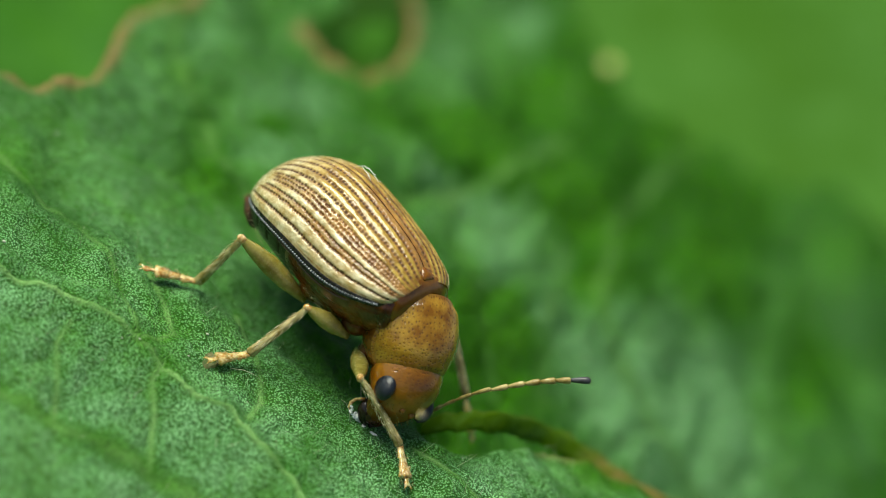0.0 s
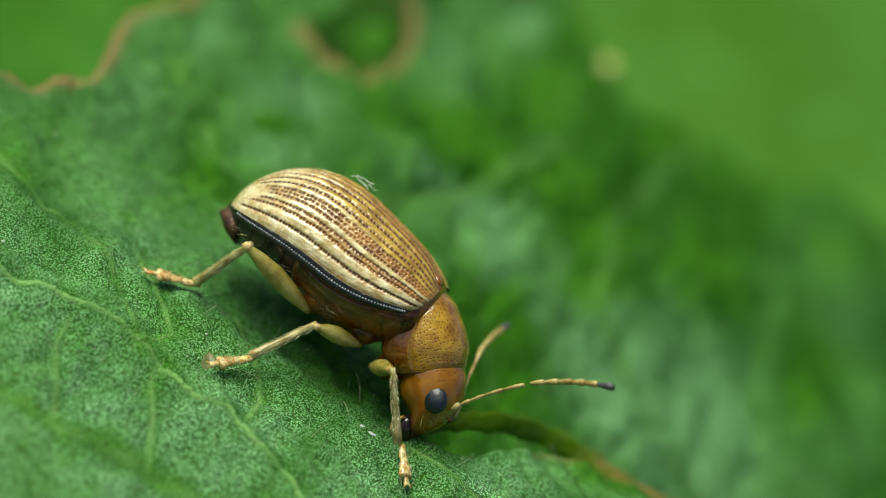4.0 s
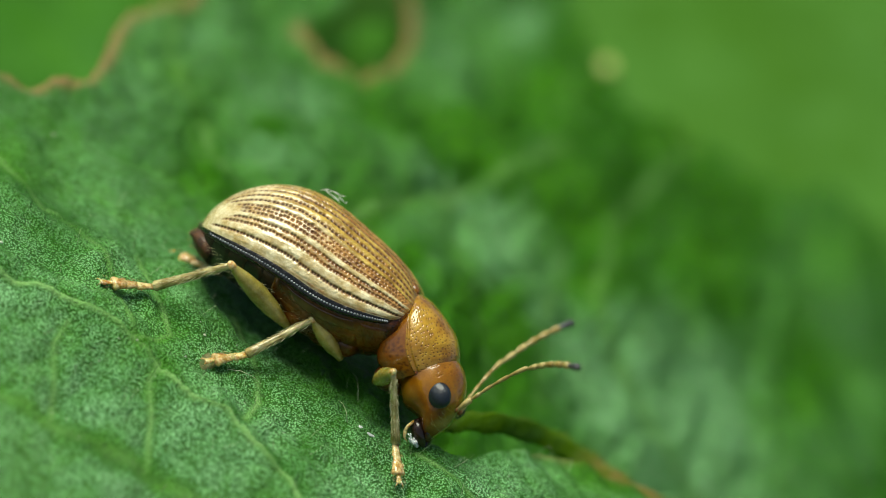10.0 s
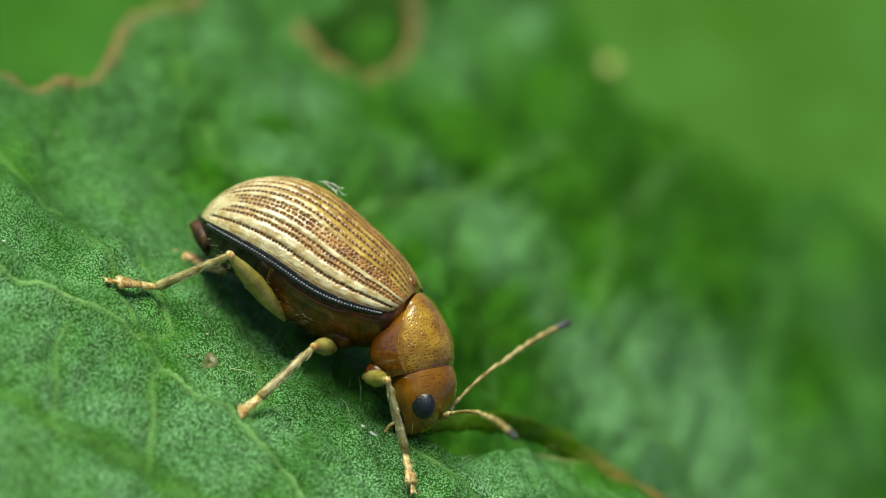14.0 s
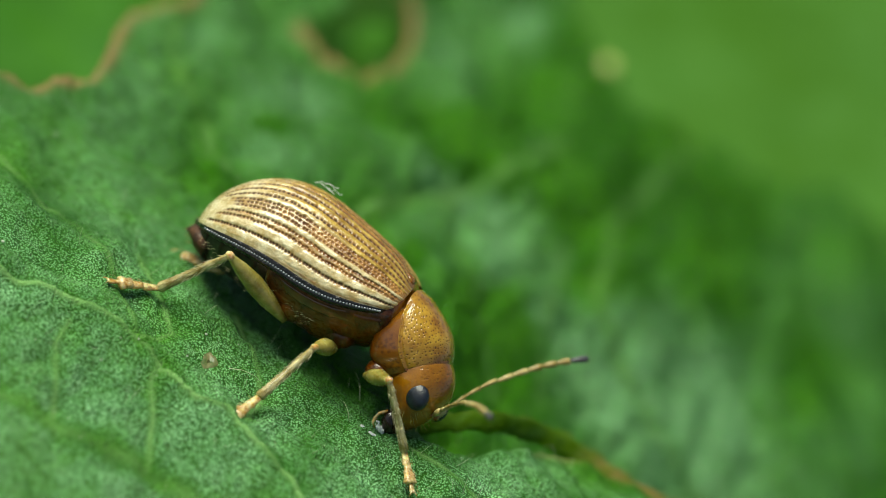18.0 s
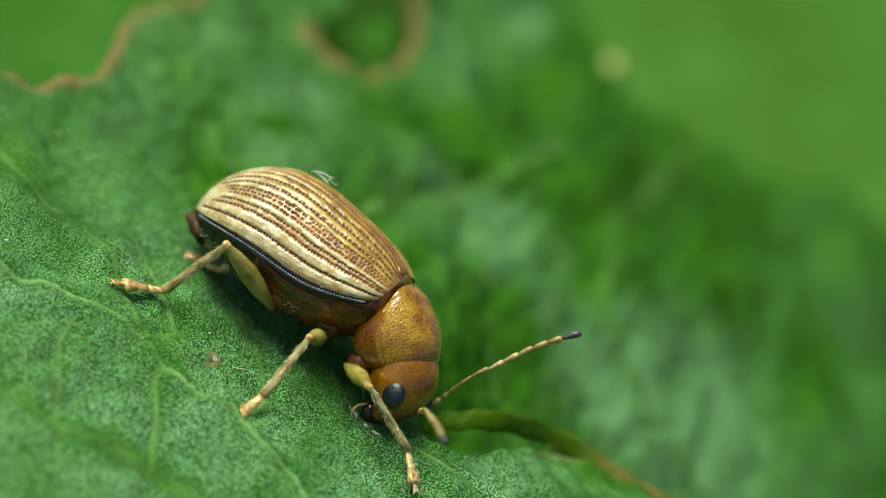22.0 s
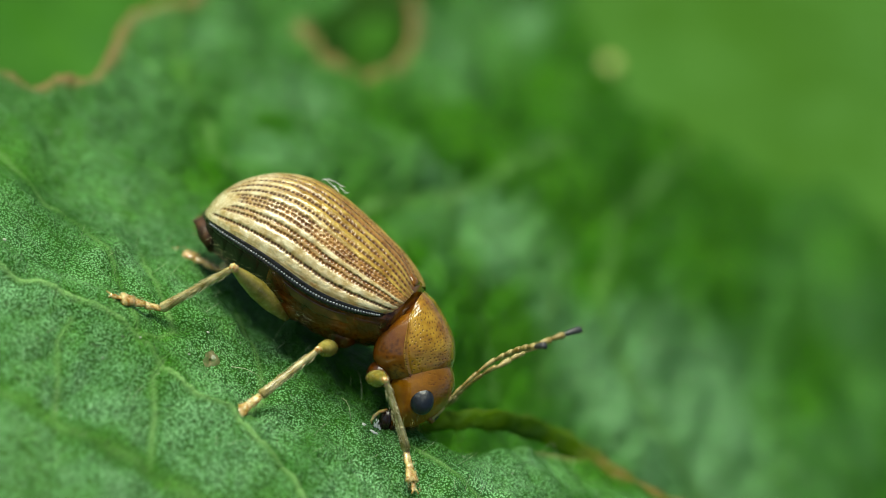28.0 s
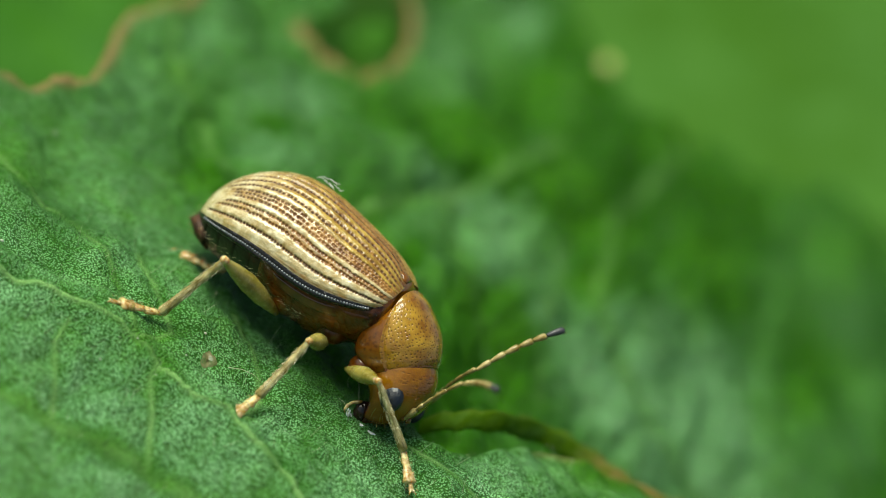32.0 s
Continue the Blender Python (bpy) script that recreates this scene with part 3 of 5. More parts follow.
    case = mesh_ob("elytron", verts, faces, ELYTRON, parent, "cream wing case with rows of brown pits and a black border",
                   {"pit": np.concatenate([np.clip(pit * dark + 0.22 * line * sstep(0.45, 0.36, q) * (0.4 + 0.6 * mottle), 0, 1).ravel(), one * 0]), "wash": np.concatenate([np.clip(wash - 0.5 * rib, 0, 1).ravel(), one]), "gold": np.concatenate([np.clip(gold, 0, 1).ravel(), one]), "border": np.concatenate([border.ravel(), one])})
    mesh_ob("edge_carina", *joined(drops), GLINT_BEAD, case, "row of glossy black beads along the edge")
    return case


def trunk_rings(x0, x1, count, deep, narrow=0.93):
    """Rings of the underside below the wing cases between two places along the body."""
    rings = []
    for i in range(count):
        x = x0 + (x1 - x0) * i / (count - 1)
        s = np.clip(x / LONG + 0.5, 0.004, 0.985)
        _, w, z0 = (float(v) for v in shell_point(np.array(s), np.array(1.0)))
        d = deep(x)
        out = []
        for k in range(28):
            a = math.tau * k / 28
            c, n = math.cos(a), math.sin(a)
            out.append((x, narrow * w * math.copysign(abs(c) ** (0.8 if n > 0 else 1.15), c), z0 - 0.03 + (0.35 * n * min(1.0, w) if n > 0 else d * -abs(n) ** 1.1)))
        rings.append(out)
    return rings


def thorax_depth(x):
    return 0.82 + 0.10 * math.sin((min(x, 1.4) + 0.3) * 1.35) ** 3 + 0.02 * math.sin(x * 21) - 0.22 * max(0, x - 1.25)


def belly_point(x, angle, side, proud=0.0):
    """A point of the underside at an angle down from the margin."""
    _, w, z0 = (float(v) for v in shell_point(np.array(min(max(x / LONG + 0.5, 0.004), 0.985)), np.array(1.0)))
    c, n = math.cos(angle), math.sin(angle)
    return (x, side * (0.91 * w * c ** 1.15 + proud * c), z0 - 0.03 - thorax_depth(x) * n ** 1.1 - proud * n)


def belly_plate(name, x0, x1, a0, a1, proud, material, parent, label, side, slant=0.0):
    """A pillow-edged plate of the underside between two places and two angles."""
    verts, rows, cols = [], 26, 14
    for i in range(rows):
        u = i / (rows - 1)
        for j in range(cols):
            v = j / (cols - 1)
            rim = min(1.0, 7 * min(u, 1 - u, v, 1 - v)) ** 0.5
            x = x0 + (x1 - x0) * u + slant * (v - 0.5)
            ripple_here = 0.004 * math.sin(70 * u + 9 * v) * math.sin(31 * v + 13 * u)
            verts.append(belly_point(x, radians(a0 + (a1 - a0) * v), side, -0.02 + (proud + 0.02) * rim + ripple_here))
    return mesh_ob(name, verts, grid_faces(rows, cols, False, side > 0), material, parent, label)


def build_beetle():
    body = new("leaf_beetle")
    tagged(body, "tan striped leaf beetle with orange head feeding on the leaf", "beetle")
    elytron(-1, body)
    elytron(1, body)
    # abdomen: five overlapping black plates under the tail
    for k in range(5):
        x0, x1 = -2.12 + 0.36 * k, -1.70 + 0.36 * k

        def deep(x, k=k):
            return 0.26 + 0.60 * min(1.0, max(0.0, (x + 2.15) / 1.7)) ** 0.55 + 0.03 * (x < x1 - 0.1)

        loft("abdominal_plate", trunk_rings(x0, x1 + 0.04, 6, deep, 0.90 - 0.01 * k), BLACK, body, "hairy black plate of the abdomen")
    loft("thorax", trunk_rings(-0.34, 1.95, 20, thorax_depth, 0.91), RUSSET, body, "glossy russet underside of the thorax")
    loft("neck", [ring(1.40, 0.70, 0.50, 0, -0.32, 28), ring(1.75, 0.68, 0.44, 0, -0.30, 28), ring(1.92, 0.58, 0.36, 0, -0.30, 28), ring(2.03, 0.44, 0.26, 0, -0.30, 28), ring(2.10, 0.28, 0.16, 0, -0.30, 28), ring(2.13, 0.12, 0.07, 0, -0.3, 28)], HEAD, body, "glossy amber collar between forebody and wing cases", {"pit": [0.0] * 168, "rust": [0.5] * 168})
    loft("mesonotum", [ring(1.50, 0.80, 0.46, 0, -0.07, 32, 0.85), ring(1.76, 0.76, 0.60, 0, -0.06, 32, 0.9), ring(1.88, 0.74, 0.565, 0, -0.06, 32, 0.88), ring(1.98, 0.69, 0.49, 0, -0.06, 32, 0.88), ring(2.05, 0.54, 0.36, 0, -0.08, 32), ring(2.09, 0.26, 0.13, 0, -0.11, 32)], HEAD, body, "amber band under the front of the wing cases", {"pit": [0.0] * 192, "rust": [0.2] * 192})
    loft("membrane", [ring(1.88, 0.14, 0.03, 0, 0.44, 20), ring(1.96, 0.20, 0.03, 0, 0.38, 20), ring(2.02, 0.20, 0.03, 0, 0.29, 20), ring(2.05, 0.12, 0.02, 0, 0.20, 20)], MEMBRANE, body, "pale wet membrane in front of the wing cases")
    for side in (-1, 1):
        for x, y, z, r in ((0.22, 0.54, -0.66, 0.34), (1.16, 0.46, -0.82, 0.27)):
            mesh_ob("coxa", *ball((x, side * y, z), (r * 1.1, r * 1.2, r), 10, 16), RUSSET, body, "russet hip joint")
    rng = random.Random(9)
    for side in (-1, 1):
        belly_plate("episternum", -0.05, 1.30, 4, 19, 0.016, AMBER, body, "long amber side plate under the wing case", side, 0.10)
        plate = belly_plate("sternal_plate", -0.06, 0.86, 23, 66, 0.018, RUSSET, body, "dark russet plate with a patch of white hairs", side, 0.30)
        belly_plate("epimeron", 1.02, 1.42, 22, 52, 0.010, RUSSET, body, "glossy russet plate above the middle hip", side, 0.16)
        belly_plate("shoulder_plate", 1.42, 1.92, 5, 44, 0.008, RUSSET, body, "russet plate beside the collar", side, 0.20)
        tuft = []
        for _ in range(60):
            p = Vector(belly_point(rng.uniform(0.20, 0.75), radians(rng.uniform(27, 50)), side, 0.035))
            tuft.append(tube([p, p + Vector((-0.035, side * 0.018, 0.0)), p + Vector((-0.07, side * 0.020, -0.014))], 0.0022, 3))
        mesh_ob("bristles", *joined(tuft), BRISTLE, plate, "patch of short white hairs")
    loft("pygidium", [ring(-2.215, 0.16, 0.012, 0, -0.33), ring(-2.20, 0.27, 0.03, 0, -0.33), ring(-2.12, 0.38, 0.10, 0, -0.30), ring(-2.03, 0.48, 0.18, 0, -0.30), ring(-1.90, 0.60, 0.27, 0, -0.34), ring(-1.65, 0.70, 0.32, 0, -0.40)], PYGIDIUM, body, "reddish brown hairy tail plate")
    tufts = []
    for k in range(60):
        a = rng.uniform(0, math.tau)
        x = rng.uniform(-2.16, -1.85)
        g = 0.22 + 0.7 * (x + 2.16)
        p = Vector((x, (g + 0.05) * math.cos(a), -0.28 - 0.6 * (x + 2.16) + 0.66 * g * math.sin(a)))
        tufts.append(tube([p, p + Vector((-0.10, 0.04 * math.cos(a), 0.03 * math.sin(a)))], 0.004, 3))
    mesh_ob("bristles", *joined(tufts), FEMUR, body, "pale bristles round the tail")
    loft("scutellum", [ring(1.72, 0.02, 0.03, 0, 0.56), ring(1.80, 0.10, 0.05, 0, 0.53), ring(1.90, 0.15, 0.05, 0, 0.49), ring(1.96, 0.13, 0.04, 0, 0.45)], HEAD, body, "", {"pit": [0.0] * 80, "rust": [0.4] * 80})
    threads = []
    for k in range(5):
        x, y, z = (float(v) for v in shell_point(np.array(0.40 + 0.02 * k), np.array(0.0)))
        p = Vector((x, rng.uniform(0.06, 0.20), z + 0.075 + 0.03 * (k % 3)))
        pts = [p]
        for _ in range(6):
            p = p + Vector((rng.uniform(0.0, 0.075), rng.uniform(-0.03, 0.03), rng.uniform(-0.022, 0.022)))
            pts.append(p)
        threads.append(tube(pts, 0.0065, 5, False))
    mesh_ob("lint", *joined(threads), LINT, body, "tiny white lint fibres caught on the wing cases")
    bristles = []
    for k in range(170):
        x = rng.uniform(-2.1, 0.1)
        s = x / LONG + 0.5
        _, w, z0 = (float(v) for v in shell_point(np.array(min(max(s, 0.02), 0.97)), np.array(1.0)))
        side = -1 if rng.random() < 0.75 else 1
        a = rng.uniform(0.25, 1.2)
        d = 0.20 + 0.60 * min(1.0, max(0.0, (x + 2.15) / 1.6)) ** 0.7
        p = Vector((x, side * 0.9 * w * math.cos(a) ** 0.8, z0 - 0.03 - d * math.sin(a) ** 0.9))
        bristles.append(tube([p, p + Vector((-0.06, side * 0.03, -0.01)), p + Vector((-0.09, side * 0.02, -0.03))], 0.0022, 3))
    mesh_ob("bristles", *joined(bristles), BRISTLE, body, "short pale bristles on the belly")
    return body


def dome(x, table):
    """Smooth look-up in a table of (x, values...), through all its rows."""
    rows = [table[0]] + list(table) + [table[-1]]
    for i in range(1, len(rows) - 2):
        a, b = rows[i], rows[i + 1]
        if a[0] <= x <= b[0]:
            t = (x - a[0]) / (b[0] - a[0])
            out = []
            for k in range(1, len(a)):
                m0 = (b[k] - rows[i - 1][k]) / max(b[0] - rows[i - 1][0], 1e-6) * (b[0] - a[0])
                m1 = (rows[i + 2][k] - a[k]) / max(rows[i + 2][0] - a[0], 1e-6) * (b[0] - a[0])
                out.append((2 * t ** 3 - 3 * t ** 2 + 1) * a[k] + (t ** 3 - 2 * t ** 2 + t) * m0 + (3 * t ** 2 - 2 * t ** 3) * b[k] + (t ** 3 - t ** 2) * m1)
            return out
    return list(table[-1][1:])


# lateral margin and middle line of the shield: along, margin x, y, z, middle x, z
PRO = [(0.0, 0.02, 0.56, 0.10, -0.30, 0.32), (0.12, 0.20, 0.72, 0.05, -0.08, 0.47), (0.5, 0.66, 0.815, -0.09, 0.52, 0.665), (0.85, 0.98, 0.735, -0.11, 0.92, 0.64), (1.0, 1.125, 0.665, -0.09, 1.10, 0.565)]


def build_pronotum(body):
    """Shield of the forebody, in its own space: x from the waist towards the head."""
    rng = random.Random(12)
    rows, cols = 170, 260
    us, bs = np.linspace(0, 1, rows), np.linspace(-1, 1, cols)
    pit = np.zeros((rows, cols))
    for i in range(16):
        for j in range(34):
            if rng.random() < 0.92:
                su, sb, size = 0.03 + 0.062 * i + rng.gauss(0, 0.014), -1 + (j + 0.5 * (i % 2)) * 0.061 + rng.gauss(0, 0.013), rng.uniform(0.55, 1.05)
                d2 = ((us[:, None] - su) * 1.1 / (0.0145 * size)) ** 2 + ((bs[None] - sb) * 1.15 / (0.0145 * size)) ** 2
                pit = np.maximum(pit, np.exp(-0.5 * d2 * d2 - 0.5 * d2))
    verts = []
    for i, u in enumerate(us):
        mx, my, mz, tx, tz = dome(u, PRO)
        for j, b in enumerate(bs):
            a = b * math.pi / 2
            c, s = max(math.cos(a), 0.0) ** 0.92, math.copysign(abs(math.sin(a)) ** 0.96, b)
            hem = 0.006 * math.exp(-((u - 0.985) / 0.010) ** 2) + 0.016 * math.exp(-((u - 0.012) / 0.010) ** 2) - 0.008 * math.exp(-((u - 0.04) / 0.012) ** 2)
            r = 1 - 0.012 * pit[i, j] + hem + 0.030 * math.exp(-((abs(b) - 0.99) / 0.012) ** 2) - 0.018 * math.exp(-((abs(b) - 0.95) / 0.016) ** 2)
            verts.append((mx + (tx - mx) * c, my * s * r, mz + (tz - mz) * c * r))
    rust = 0.35 * sstep(0.90, 0.97, np.abs(bs))[None] + 0.45 * (1 - sstep(0.0, 0.035, us))[:, None] + 0.55 * sstep(0.93, 0.99, us)[:, None] + 0.30 * sstep(0.70, 0.95, us)[:, None]
    shield = mesh_ob("pronotum", verts, grid_faces(rows, cols, False, True), PRONOTUM, body, "glossy honey-coloured shield strewn with dark pits", {"pit": np.clip(pit * 0.9, 0, 1), "rust": np.clip(rust, 0, 1) + 0 * pit})
    for side in (-1, 1):
        flank, dots = [], np.zeros((50, 30))
        for _ in range(46):
            su, sb = rng.uniform(0.3, 1.0), rng.uniform(0.05, 0.5)
            dots = np.maximum(dots, np.exp(-(((np.linspace(0, 1, 50)[:, None] - su) / 0.022) ** 2 + ((np.linspace(0, 1, 30)[None] - sb) / 0.028) ** 2)))
        for u in np.linspace(0, 1, 50):
            mx, my, mz, tx, tz = dome(u, PRO)
            for b in np.linspace(0, 1, 30):
                flank.append((mx + 0.10 * b * (0.5 - u), side * my * (1.005 - 0.42 * b ** 2.2), mz + 0.004 - 0.62 * math.sin(b * math.pi / 2) * (0.72 + 0.28 * math.sin(math.pi * min(u + 0.1, 1)))))
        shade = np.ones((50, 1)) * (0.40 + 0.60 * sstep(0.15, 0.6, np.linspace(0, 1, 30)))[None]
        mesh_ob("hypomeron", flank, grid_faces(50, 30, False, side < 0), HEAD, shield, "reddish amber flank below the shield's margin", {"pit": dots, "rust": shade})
        mesh_ob("coxa", *ball((0.98, side * 0.42, -0.62), (0.24, 0.26, 0.26), 12, 18), RUSSET, shield, "dark russet hip joint")
    under = []
    for u in (0.0, 0.15, 0.4, 0.7, 0.9, 1.0):
        mx, my, mz, tx, tz = dome(u, PRO)
        under.append([(mx + max(n, 0.0) * 0.7 * (tx - mx), y, mz + (0.7 * (tz - mz) if n > 0 else 0.55) * n) for _, y, n in ring(0, my * 0.85, 1.0, 0, 0, 30)])
    loft("prosternum", under, RUSSET, shield, "dark russet underside of the forebody")
    return shield


HEAD_TABLE = [(0.70, 0.45, 0.36, 0.03), (0.85, 0.56, 0.46, 0.03), (1.00, 0.625, 0.525, 0.03), (1.20, 0.665, 0.59, 0.01), (1.45, 0.655, 0.595, -0.02), (1.70, 0.58, 0.55, -0.10), (1.90, 0.47, 0.45, -0.21), (2.05, 0.31, 0.29, -0.34), (2.12, 0.09, 0.09, -0.42)]


def build_head(body):
    rows, cols = 150, 170
    rng = random.Random(5)
    pit = np.zeros((rows, cols))
    xs = np.linspace(0.70, 2.12, rows)
    angles = np.arange(cols) * math.tau / cols
    for _ in range(150):
        sx, sa, size = rng.uniform(1.15, 1.95), rng.uniform(0.35, math.pi - 0.35), rng.uniform(0.5, 0.9)
        pit = np.maximum(pit, np.exp(-(((xs[:, None] - sx) / (0.014 * size)) ** 2 + ((angles[None] - sa) * 0.62 / (0.014 * size)) ** 2)))
    rings = []
    for i, x in enumerate(xs):
        wide, high, mid = dome(x, HEAD_TABLE)
        row = []
        for j, a in enumerate(angles):
            brow = -0.03 * math.exp(-((x - 1.92) / 0.04) ** 2) * max(0.0, math.sin(a)) - 0.02 * pit[i, j]
            tuck = 1 - 0.40 * float(sstep(1.35, 1.85, np.array(x))) * (math.sin(a) < 0)
            row.append((x, wide * math.cos(a) * (1 + brow), mid + high * math.sin(a) * tuck * (1 + brow)))
        rings.append(row)
    head = loft("head", rings, HEAD, body, "glossy orange-brown head bent down to the leaf", {"pit": np.clip(pit * 0.6, 0, 1), "rust": np.ones((rows, 1)) * (0.25 * (np.sin(angles) < -0.2))[None]})
    for side in (-1, 1):
        v, f = ball((1.66, side * 0.52, 0.10), (0.25, 0.14, 0.215), 24, 32)
        mesh_ob("eye", v, f, EYE, head, "bulging black compound eye")
        jaw = [ring(1.78, 0.13, 0.13, side * 0.17, -0.52, 16), ring(1.98, 0.13, 0.14, side * 0.20, -0.56, 16), ring(2.13, 0.09, 0.10, side * 0.13, -0.60, 16), ring(2.22, 0.015, 0.03, side * 0.04, -0.61, 16)]
        loft("mandible", jaw, MOUTH, head, "dark chewing jaw")
        feel = joined([tube([(1.80, side * 0.28, -0.54), (1.85, side * 0.38, -0.66), (1.92, side * 0.40, -0.74)], 0.030, 8, False), tube([(1.91, side * 0.40, -0.73), (2.0, side * 0.36, -0.80), (2.08, side * 0.28, -0.80)], 0.036, 8)])
        mesh_ob("palp", *feel, TARSUS, head)
        inner = tube([(1.95, side * 0.11, -0.62), (2.08, side * 0.14, -0.70), (2.20, side * 0.09, -0.73)], 0.03, 8)
        mesh_ob("palp", *inner, TARSUS, head)
    for side in (-1, 1):
        mesh_ob("antennal_socket", *ball((1.91, side * 0.12 + 0.07, 0.19), (0.06, 0.06, 0.06), 8, 14), HEAD, head, "", {"pit": [0.0] * 126, "rust": [0.3] * 126})
    loft("labrum", [ring(1.98, 0.24, 0.08, 0, -0.36, 18), ring(2.10, 0.23, 0.07, 0, -0.45, 18), ring(2.17, 0.13, 0.03, 0, -0.51, 18)], RUSSET, head)
    froth = []
    for k in range(26):
        u = rng.uniform(-1, 1)
        r = rng.uniform(0.022, 0.062) * (1.25 - abs(u))
        froth.append(ball((2.13 - 0.12 * u * u + rng.uniform(-0.05, 0.05), -0.18 + 0.24 * u, -0.70 + rng.uniform(-0.05, 0.04)), (r * 1.3, r * 1.1, r * 0.7), 8, 12))
    mesh_ob("froth", *joined(froth), WET, head, "wet glistening froth at the mouth")
    hairs = []
    for k in range(34):
        x, a = rng.uniform(1.88, 2.10), rng.uniform(0.0, math.pi)
        wide, high, mid = dome(x, HEAD_TABLE)
        p = Vector((x, wide * math.cos(a), mid + high * math.sin(a)))
        way = Vector((0.10, 0.06 * math.cos(a), 0.06 * math.sin(a))) * rng.uniform(0.6, 1.3)
        hairs.append(tube([p, p + way * 0.6, p + way], 0.005, 4))
    mesh_ob("bristles", *joined(hairs), FEMUR, head, "fine pale bristles round the mouth")
    return head


def build_antenna(body):
    """Two rigid halves of a feeler, each a row of joints along x."""
    halves = []
    for name, lengths, radii in (("antenna", (0.32, 0.20, 0.28, 0.36, 0.39), (0.060, 0.040, 0.035, 0.039, 0.044)),
                                 ("antenna", (0.30, 0.29, 0.28, 0.27, 0.26, 0.35), (0.054, 0.058, 0.061, 0.063, 0.064, 0.066))):
        x, first = 0.0, None
        for k, (length, r) in enumerate(zip(lengths, radii)):
            last = name == "antenna" and len(lengths) == 6 and k == 5
            lift = lambda q: 0.06 * math.sin(math.pi * q / 1.75)
            st = [(x, r * 0.45, lift(x)), (x + 0.03, r * 0.62, lift(x)), (x + length * 0.55, r * 0.95, lift(x + length * 0.55)), (x + length * 0.9, r, lift(x + length * 0.9)), (x + length, r * (0.2 if last else 0.55), lift(x + length))]
            joint = limb("antenna" if first is None else "joint", st, DUSK if last else FLAGELLUM, first or body, "dusky pointed end joint" if last else ("slender jointed amber feeler" if first is None else ""), 10)
            first = first or joint
            hairs = []
            for h in range(5):
                a = math.tau * h / 5 + k
                p = Vector((x + length * 0.92, r * 0.9 * math.cos(a), lift(x + length) + r * 0.9 * math.sin(a)))
                hairs.append(tube([p, p + Vector((0.05, 0.03 * math.cos(a), 0.03 * math.sin(a)))], 0.004, 3))
            mesh_ob("bristles", *joined(hairs), FEMUR, first)
            x += length
        halves.append(first)
    return halves


LEG = {"hind": (1.60, 1.52, 1.02, 0.185, 0.080), "middle": (0.86, 1.32, 0.80, 0.165, 0.078), "front": (1.05, 1.41, 0.78, 0.165, 0.072)}


def build_leg(body, which):
    thigh, shin, foot, girth, slim = LEG[which]
    femur = limb("femur", [(-0.05, girth * 0.35, 0), (0.06 * thigh, girth * 0.5, 0), (0.3 * thigh, girth * 0.9, 0.01), (0.55 * thigh, girth, 0.02), (0.8 * thigh, girth * 0.72, 0.01), (0.95 * thigh, girth * 0.42, 0), (thigh + 0.03, girth * 0.25, 0)],
                 FEMUR, body, "pale greenish swollen thigh", 18, 0.95)
    limb("knee", [(thigh - 0.09, girth * 0.36, 0), (thigh - 0.03, girth * 0.43, 0), (thigh + 0.04, girth * 0.40, 0), (thigh + 0.08, girth * 0.2, 0)], TARSUS, femur, "amber knee joint", 12)
    tibia = limb("tibia", [(0, slim * 0.7, 0), (0.1 * shin, slim * 0.8, 0.02), (0.5 * shin, slim * 0.85, 0.03), (0.85 * shin, slim * 1.1, 0.01), (0.97 * shin, slim * 1.25, 0), (shin, slim * 0.8, 0)], TIBIA, body, "straw-coloured bristly shin", 14)
    rng = random.Random(which)
    hairs = []
    for k in range(150):
        x, a = rng.uniform(0.08, 0.98) * shin, rng.uniform(0, math.tau)
        p = Vector((x, slim * 0.85 * math.cos(a), slim * 0.85 * math.sin(a)))
        hairs.append(tube([p, p + Vector((0.09, 0.03 * math.cos(a), 0.03 * math.sin(a)))], 0.006, 3))
    mesh_ob("bristles", *joined(hairs), BRISTLE, tibia, "fine pale bristles of the shin")
    x = 0.0
    tarsus = None
    for k, part_of in enumerate((0.34, 0.22, 0.22, 0.22)):
        length = foot * part_of
        r = slim * (0.75, 0.85, 1.25, 0.5)[k]
        piece = limb("tarsus" if k == 0 else "tarsal_joint", [(x - 0.01, r * 0.75, 0), (x + 0.4 * length, r * 0.8, -0.01), (x + 0.85 * length, r, -0.02), (x + length + 0.01, r * 0.72, 0)], TARSUS, tarsus or body, "amber jointed foot" if k == 0 else "", 12, 1.6)
        tarsus = tarsus or piece
        x += length
    fringe = []
    for k in range(60):
        u, a = rng.uniform(0.1, 0.95), rng.uniform(0, math.tau)
        p = Vector((u * foot, slim * 1.3 * math.cos(a), slim * 0.9 * math.sin(a)))
        fringe.append(tube([p, p + Vector((0.07, 0.035 * math.cos(a), 0.03 * math.sin(a)))], 0.005, 3))
    mesh_ob("bristles", *joined(fringe), TIBIA, tarsus, "pale fringe of the foot")
    claws = [tube([(x - 0.03, side * 0.02, 0), (x + 0.05, side * 0.07, 0.0), (x + 0.09, side * 0.08, -0.05)], 0.02, 6) for side in (-1, 1)]
    mesh_ob("claws", *joined(claws), TARSUS, tarsus, "pair of small hooked claws")
    return femur, tibia, tarsus


beetle = build_beetle()
pronotum = build_pronotum(beetle)
head = build_head(beetle)
near_feeler = build_antenna(beetle)
far_feeler = build_antenna(beetle)
legs = {(which, side): build_leg(beetle, which) for which in ("hind", "middle", "front") for side in (-1, 1)}


